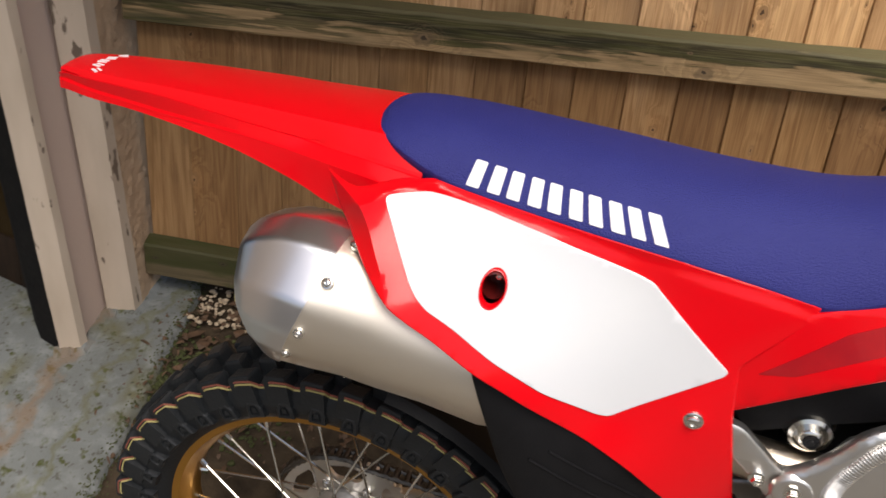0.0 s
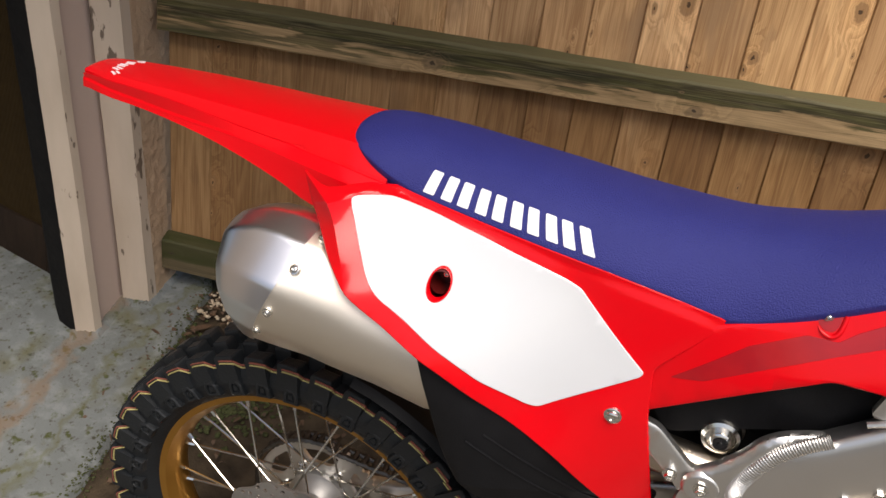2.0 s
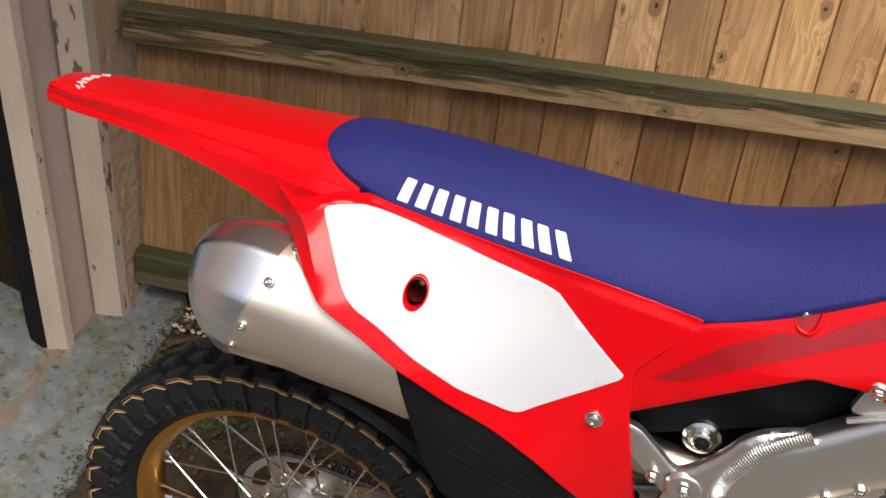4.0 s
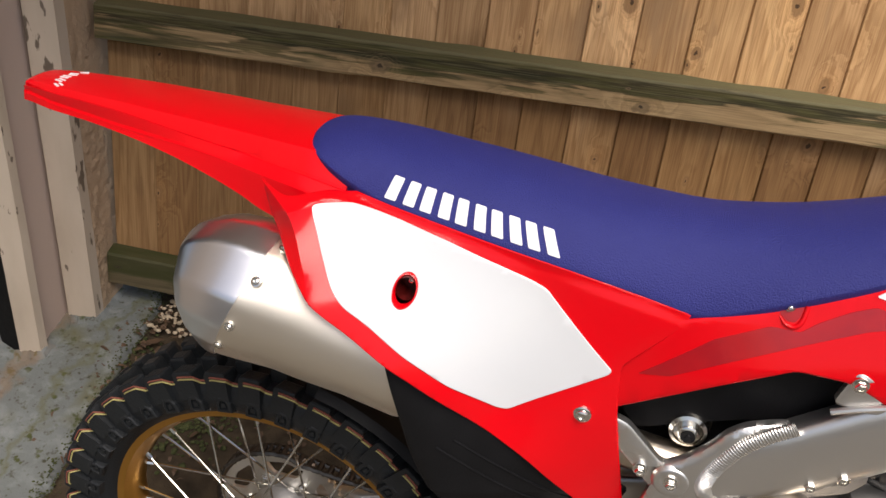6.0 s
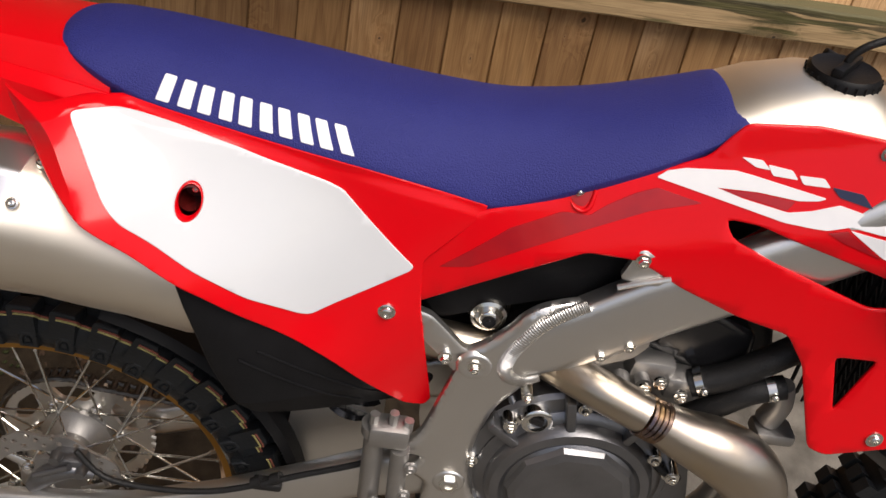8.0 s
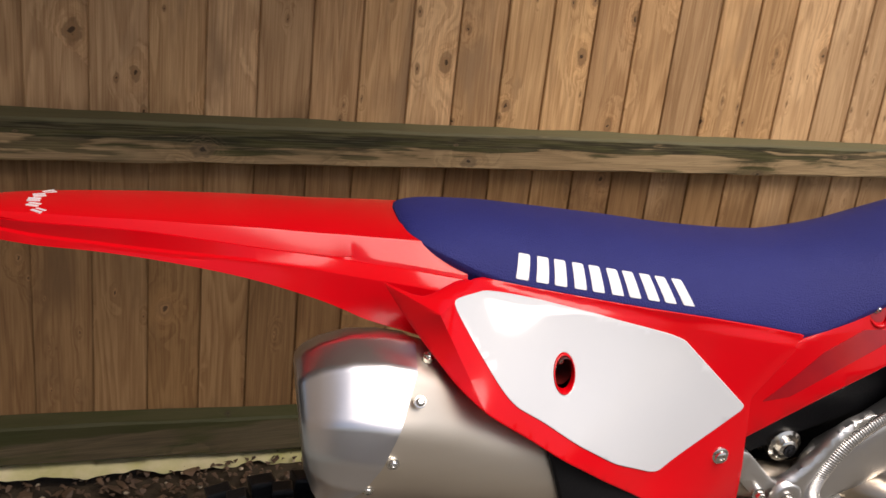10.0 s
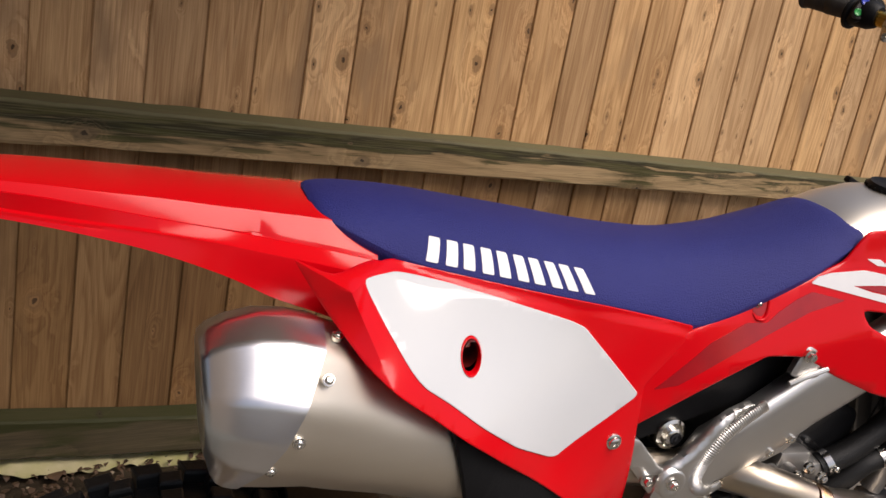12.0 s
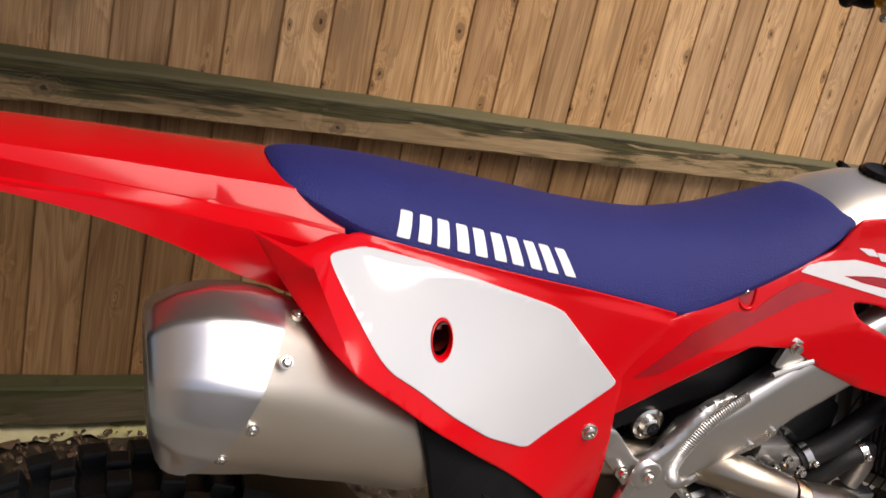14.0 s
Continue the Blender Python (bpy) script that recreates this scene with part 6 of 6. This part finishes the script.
cyl(bm, (0.815, -0.09, 0.742), (0.835, -0.105, 0.752), 0.013)
part("water_pump", bm, CAST_LIGHT, bike, "cast water pump housing")
for x, z in ((0.735, 0.742), (0.760, 0.752), (0.805, 0.748), (0.775, 0.765), (0.752, 0.722)):
    bm = bmesh.new()
    hexbolt(bm, (x, -0.126, z), (0.1, -1, 0.1), 0.0058, 0.006)
    part("engine_bolt", bm, CHROME, bike, "small zinc bolt")
bm = bmesh.new()
tube(bm, [(0.822, -0.100, 0.748), (0.865, -0.105, 0.775), (0.92, -0.105, 0.825), (0.98, -0.09, 0.86)], 0.017, 16)
part("coolant_hose", bm, HOSE, bike, "black coolant hose")
bm = bmesh.new()
tube(bm, [(0.83, -0.10, 0.69), (0.862, -0.11, 0.728), (0.89, -0.115, 0.760), (0.925, -0.115, 0.775)], 0.015, 16)
part("coolant_hose", bm, HOSE, bike, "black coolant hose")
for p, q, r in (((0.828, -0.101, 0.752), (0.836, -0.102, 0.757), 0.0185), ((0.905, -0.115, 0.768), (0.914, -0.115, 0.772), 0.0165)):
    bm = bmesh.new()
    cyl(bm, p, q, r, n=20)
    screw(bm, Vector(p) + Vector((0.004, -r, 0.004)), (0, -1, 0.3), 0.005, 0.006)
    part("hose_clamp", bm, CHROME, bike, "steel hose clamp")
bm = bmesh.new()
tube(bm, [(0.925, -0.112, 0.775), (0.935, -0.11, 0.745), (0.932, -0.105, 0.712)], [0.013, 0.014, 0.016], 14)
box(bm, (0.915, -0.13, 0.690), (0.965, -0.095, 0.708), None, 0.005)
part("coolant_pipe", bm, CAST_LIGHT, bike, "aluminium coolant outlet pipe")
# radiators: frame, tubes and rows of fins, one each side
for side_y, turn in ((-0.070, 25), (0.070, -25)):
    bm = bmesh.new()
    RAD = Matrix.Translation((1.02, side_y, 0.84)) @ Matrix.Rotation(radians(-22), 4, "Y") @ Matrix.Rotation(radians(turn), 4, "Z")
    for lo, hi in (((-0.014, -0.07, -0.18), (0.014, -0.058, 0.18)), ((-0.014, 0.058, -0.18), (0.014, 0.07, 0.18)), ((-0.016, -0.07, 0.165), (0.016, 0.07, 0.19)), ((-0.016, -0.07, -0.19), (0.016, 0.07, -0.165))):
        box(bm, lo, hi, RAD, 0.003)
    radiator = part("radiator", bm, CAST, bike, "aluminium radiator with fine fins")
    for i in range(17):
        bm = bmesh.new()
        y = -0.056 + 0.007 * i
        box(bm, (-0.011, y, -0.166), (0.011, y + 0.0022, 0.166), RAD)
        part("tube", bm, CORE, radiator, smooth=0)
    bm = bmesh.new()
    for j in range(110):
        z = -0.165 + 0.003 * j
        box(bm, (-0.008, -0.058, z), (0.008, 0.058, z + 0.0009), RAD)
    tagged(part("fin_stack", bm, CORE, radiator, "grey cooling fins", 0), kind="stuff")
    for i in range(9):
        bm = bmesh.new()
        y = -0.060 + 0.013 * i
        box(bm, (-0.034, y, -0.175), (-0.028, y + 0.0025, 0.175), RAD @ Matrix.Rotation(radians(18), 4, "X"))
        part("louvre_slat", bm, BLACK, radiator, smooth=0)
# black hoses and wiring in the dark behind the cylinder
for pts, r in (([(0.86, 0.02, 0.86), (0.92, 0.03, 0.80), (0.96, 0.03, 0.70)], 0.022), ([(0.84, 0.03, 0.78), (0.90, 0.04, 0.72), (0.95, 0.05, 0.66)], 0.026), ([(0.80, -0.03, 0.90), (0.88, -0.02, 0.88), (0.96, 0.0, 0.82)], 0.018), ([(0.70, 0.0, 0.80), (0.78, 0.01, 0.86), (0.86, 0.02, 0.93)], 0.030)):
    bm = bmesh.new()
    tube(bm, pts, r, 12, 4)
    part("inner_hose", bm, HOSE, bike, "black hose behind the engine")

# exhaust header -----------------------------------------------------------------------
bm = bmesh.new()
tube(bm, [(0.635, -0.055, 0.728), (0.662, -0.095, 0.744), (0.705, -0.130, 0.748), (0.762, -0.148, 0.735)], 0.0245, 24)
header = part("header_pipe", bm, HEADER, bike, "heat-tinted titanium header pipe", 60)
bm = bmesh.new()
for k in range(4):
    c = Vector((0.760 + 0.0065 * k, -0.150, 0.7355 - 0.003 * k))
    turned(bm, c, (0.9, 0, -0.42), [(-0.003, 0.0245), (0, 0.0265), (0.003, 0.0245)], 28)
part("header_joint", bm, TINT, header, "ringed header joint")
bm = bmesh.new()
tube(bm, [(0.782, -0.150, 0.727), (0.812, -0.152, 0.714), (0.852, -0.153, 0.700), (0.890, -0.152, 0.680), (0.925, -0.150, 0.645), (0.945, -0.145, 0.595), (0.95, -0.135, 0.52), (0.93, -0.11, 0.43)], [0.026, 0.031, 0.038, 0.042, 0.041, 0.038, 0.034, 0.028], 28, 5)
part("resonator", bm, HEADER, header, "swollen titanium resonator", 60)
bm = bmesh.new()
tube(bm, [(0.95, -0.06, 0.62), (0.955, -0.05, 0.5), (0.93, -0.03, 0.4)], 0.022, 14)
part("down_tube", bm, ALLOY, bike, "aluminium frame down tube")

# handlebar --------------------------------------------------------------------------
bm = bmesh.new()
tube(bm, [(1.010, 0.400, 1.345), (1.045, 0.25, 1.330), (1.06, 0.14, 1.305), (1.065, 0.08, 1.255), (1.065, 0.0, 1.25), (1.065, -0.08, 1.255), (1.06, -0.14, 1.29), (1.045, -0.25, 1.318), (1.010, -0.40, 1.34)], 0.0125, 16)
bar = part("handlebar", bm, GOLD_BAR, bike, "gold handlebar with black grips")
for s in (1, -1):
    bm = bmesh.new()
    a, b = Vector((1.008, s * 0.408, 1.346)), Vector((1.034, s * 0.295, 1.3365))
    d = (b - a).normalized()
    ribs = [(0.010 + 0.004 * i, 0.0168 + 0.0006 * (i % 2)) for i in range(10)]
    turned(bm, a, d, [(0, 0.0), (0, 0.018), (0.003, 0.0200), (0.007, 0.0195), (0.009, 0.0172)] + ribs + [(0.051, 0.0166), (0.052, 0.0182), (0.070, 0.0178), (0.088, 0.0168), (0.092, 0)], 24)
    part("grip", bm, GRIP, bar, "worn grey-black rubber grip", 60)
    bm = bmesh.new()
    turned(bm, a + d * 0.090 + Vector((0, 0, -0.006)), d, [(0, 0), (0, 0.020), (0.003, 0.0245), (0.009, 0.0245), (0.012, 0.020), (0.012, 0)], 26)
    part("grip_flange", bm, BLACK, bar, "black round flange")
# the switch: a dark grey face with three round buttons on a black body
FACE = Vector((1.0199, 0.2856, 1.3437))
FN = Vector((-0.45, -1, 0.35)).normalized()
FU = Vector((0, 0, 1)).cross(FN).normalized()
FV = FN.cross(FU)
TURN = Matrix((FU, FV, FN)).transposed().to_4x4()
TURN.translation = FACE
bm = bmesh.new()
shape = rounded([(-0.017, -0.017), (-0.016, -0.008), (-0.007, 0.014), (0.001, 0.0225), (0.026, 0.022), (0.036, 0.012), (0.033, -0.010), (0.010, -0.017), (-0.006, -0.023)], 0.004)
quads(bm, [[TURN @ Vector((k * x + o, k * y, z)) for x, y in shape] for k, o, z in ((0.82, 0.004, -0.046), (0.98, 0.001, -0.038), (1.02, 0, -0.006), (0.95, 0.001, -0.002))])
switch = part("switch_housing", bm, BLACK, bar, "black switch housing")
bm = bmesh.new()
turned(bm, (1.0313, 0.307, 1.3375), (0.224, -0.971, -0.081), [(0, 0), (0, 0.021), (0.004, 0.024), (0.026, 0.023), (0.036, 0.019), (0.040, 0.016), (0.040, 0)], 24)
part("bar_clamp", bm, BLACK, switch, "black clamp round the handlebar")
bm = bmesh.new()
shape = rounded([(-0.0165, -0.0175), (-0.0165, -0.008), (-0.0075, 0.0125), (0.001, 0.0205), (0.0165, 0.0205), (0.0195, 0.0), (0.009, -0.0145), (-0.006, -0.0205)], 0.005)
quads(bm, [[TURN @ Vector((k * x, k * y, z)) for x, y in shape] for k, z in ((1.0, -0.003), (1.0, 0.0005), (0.94, 0.002))])
part("face", bm, GRIP, switch, "worn dark grey face")
for c, u, v, r in (("green", -0.0092, -0.0094, 0.0062), ("blue", -0.0013, 0.0100, 0.0062), ("red", 0.0105, -0.0022, 0.0078)):
    bm = bmesh.new()
    at = TURN @ Vector((u, v, 0.0018))
    turned(bm, at, FN, [(0, r + 0.0016), (0.0012, r + 0.0012), (0.0014, r + 0.0002), (0, r)], 20)
    part("button_rim", bm, BLACK, switch, "black rim round a button")
    bm = bmesh.new()
    turned(bm, at, FN, [(-0.001, r), (0.0012, r), (0.0018, r * 0.8), (0.0011, r * 0.55), (0.0009, 0)], 20)
    part("button", bm, TITLE_BTN[c], switch, c + " round button")
for u in (0.006, 0.012):
    bm = bmesh.new()
    box(bm, (u, 0.0125, 0.0018), (u + 0.003, 0.0185, 0.0030), TURN, 0.0004)
    part("rib", bm, BLACK, switch, "black moulded rib")
bm = bmesh.new()
turned(bm, (1.043, 0.244, 1.328), (0.12, -1, -0.2), [(0, 0.013), (0, 0.019), (0.022, 0.019), (0.022, 0.013)], 22)
for dz in (-0.016, 0.016):
    hexbolt(bm, (1.027, 0.232, 1.322 + dz), (-0.8, -0.3, 0.2), 0.005, 0.006)
part("lever_clamp", bm, CHROME, bar, "silver lever clamp")
bm = bmesh.new()
tube(bm, [(1.055, 0.215, 1.318), (1.075, 0.205, 1.300), (1.105, 0.24, 1.312), (1.11, 0.32, 1.336), (1.09, 0.40, 1.344)], 0.006, 10)
part("lever", bm, BLACK, bar, "black clutch lever")
bm = bmesh.new()
box(bm, (0.995, -0.09, 1.16), (1.10, 0.09, 1.235), None, 0.012)
part("triple_clamp", bm, CAST, bike, "cast fork clamp")
for s in (-1, 1):
    bm = bmesh.new()
    cyl(bm, (1.05, s * 0.10, 1.24), (1.30, s * 0.10, 0.68), 0.028, 0.028, 20)
    cyl(bm, (1.29, s * 0.10, 0.70), (1.43, s * 0.10, 0.38), 0.022, 0.022, 18)
    part("fork_leg", bm, GLOSS_BLACK, bike, "front fork leg")
# front wheel: the tyre peeps out behind the shroud
FRONT = Vector((1.475, 0, 0.352))
bm = bmesh.new()
n = 88
sect = [(-0.022, 0.275), (-0.036, 0.29), (-0.040, 0.31), (-0.034, 0.332), (0, 0.338), (0.034, 0.332), (0.040, 0.31), (0.036, 0.29), (0.022, 0.275)]
rings = [[FRONT + Vector((r * math.cos(a), y, r * math.sin(a))) for y, r in sect] for a in (2 * math.pi * i / n for i in range(n + 1))]
quads(bm, rings, True, False)
bmesh.ops.remove_doubles(bm, verts=bm.verts, dist=1e-5)
for i in range(48):
    a = 2 * math.pi * i / 48
    for y in (-0.030, -0.005, 0.022):
        m = Matrix.Translation(FRONT) @ Matrix.Rotation(-a, 4, "Y") @ Matrix.Translation((0.341, y + 0.004, 0))
        box(bm, (-0.012, -0.009, -0.012), (0.011, 0.009, 0.012), m)
front = part("front_wheel", bm, RUBBER, bike, "knobbly front tyre", 35)
bm = bmesh.new()
rings = [[FRONT + Vector((r * math.cos(a), y, r * math.sin(a))) for y, r in ((-0.024, 0.275), (-0.02, 0.262), (0, 0.255), (0.02, 0.262), (0.024, 0.275), (0, 0.268))] for a in (2 * math.pi * i / 64 for i in range(65))]
quads(bm, rings, True, False)
bmesh.ops.remove_doubles(bm, verts=bm.verts, dist=1e-5)
part("rim", bm, GOLD, front, "gold front rim")
# prop stand under the frame
bm = bmesh.new()
tube(bm, [(0.62, 0.12, 0.36), (0.60, 0.20, 0.18), (0.585, 0.27, 0.02)], 0.011, 12)
cyl(bm, (0.585, 0.27, -0.005), (0.585, 0.27, 0.012), 0.03, 0.026, 18)
part("side_stand", bm, CAST, bike, "steel prop stand")
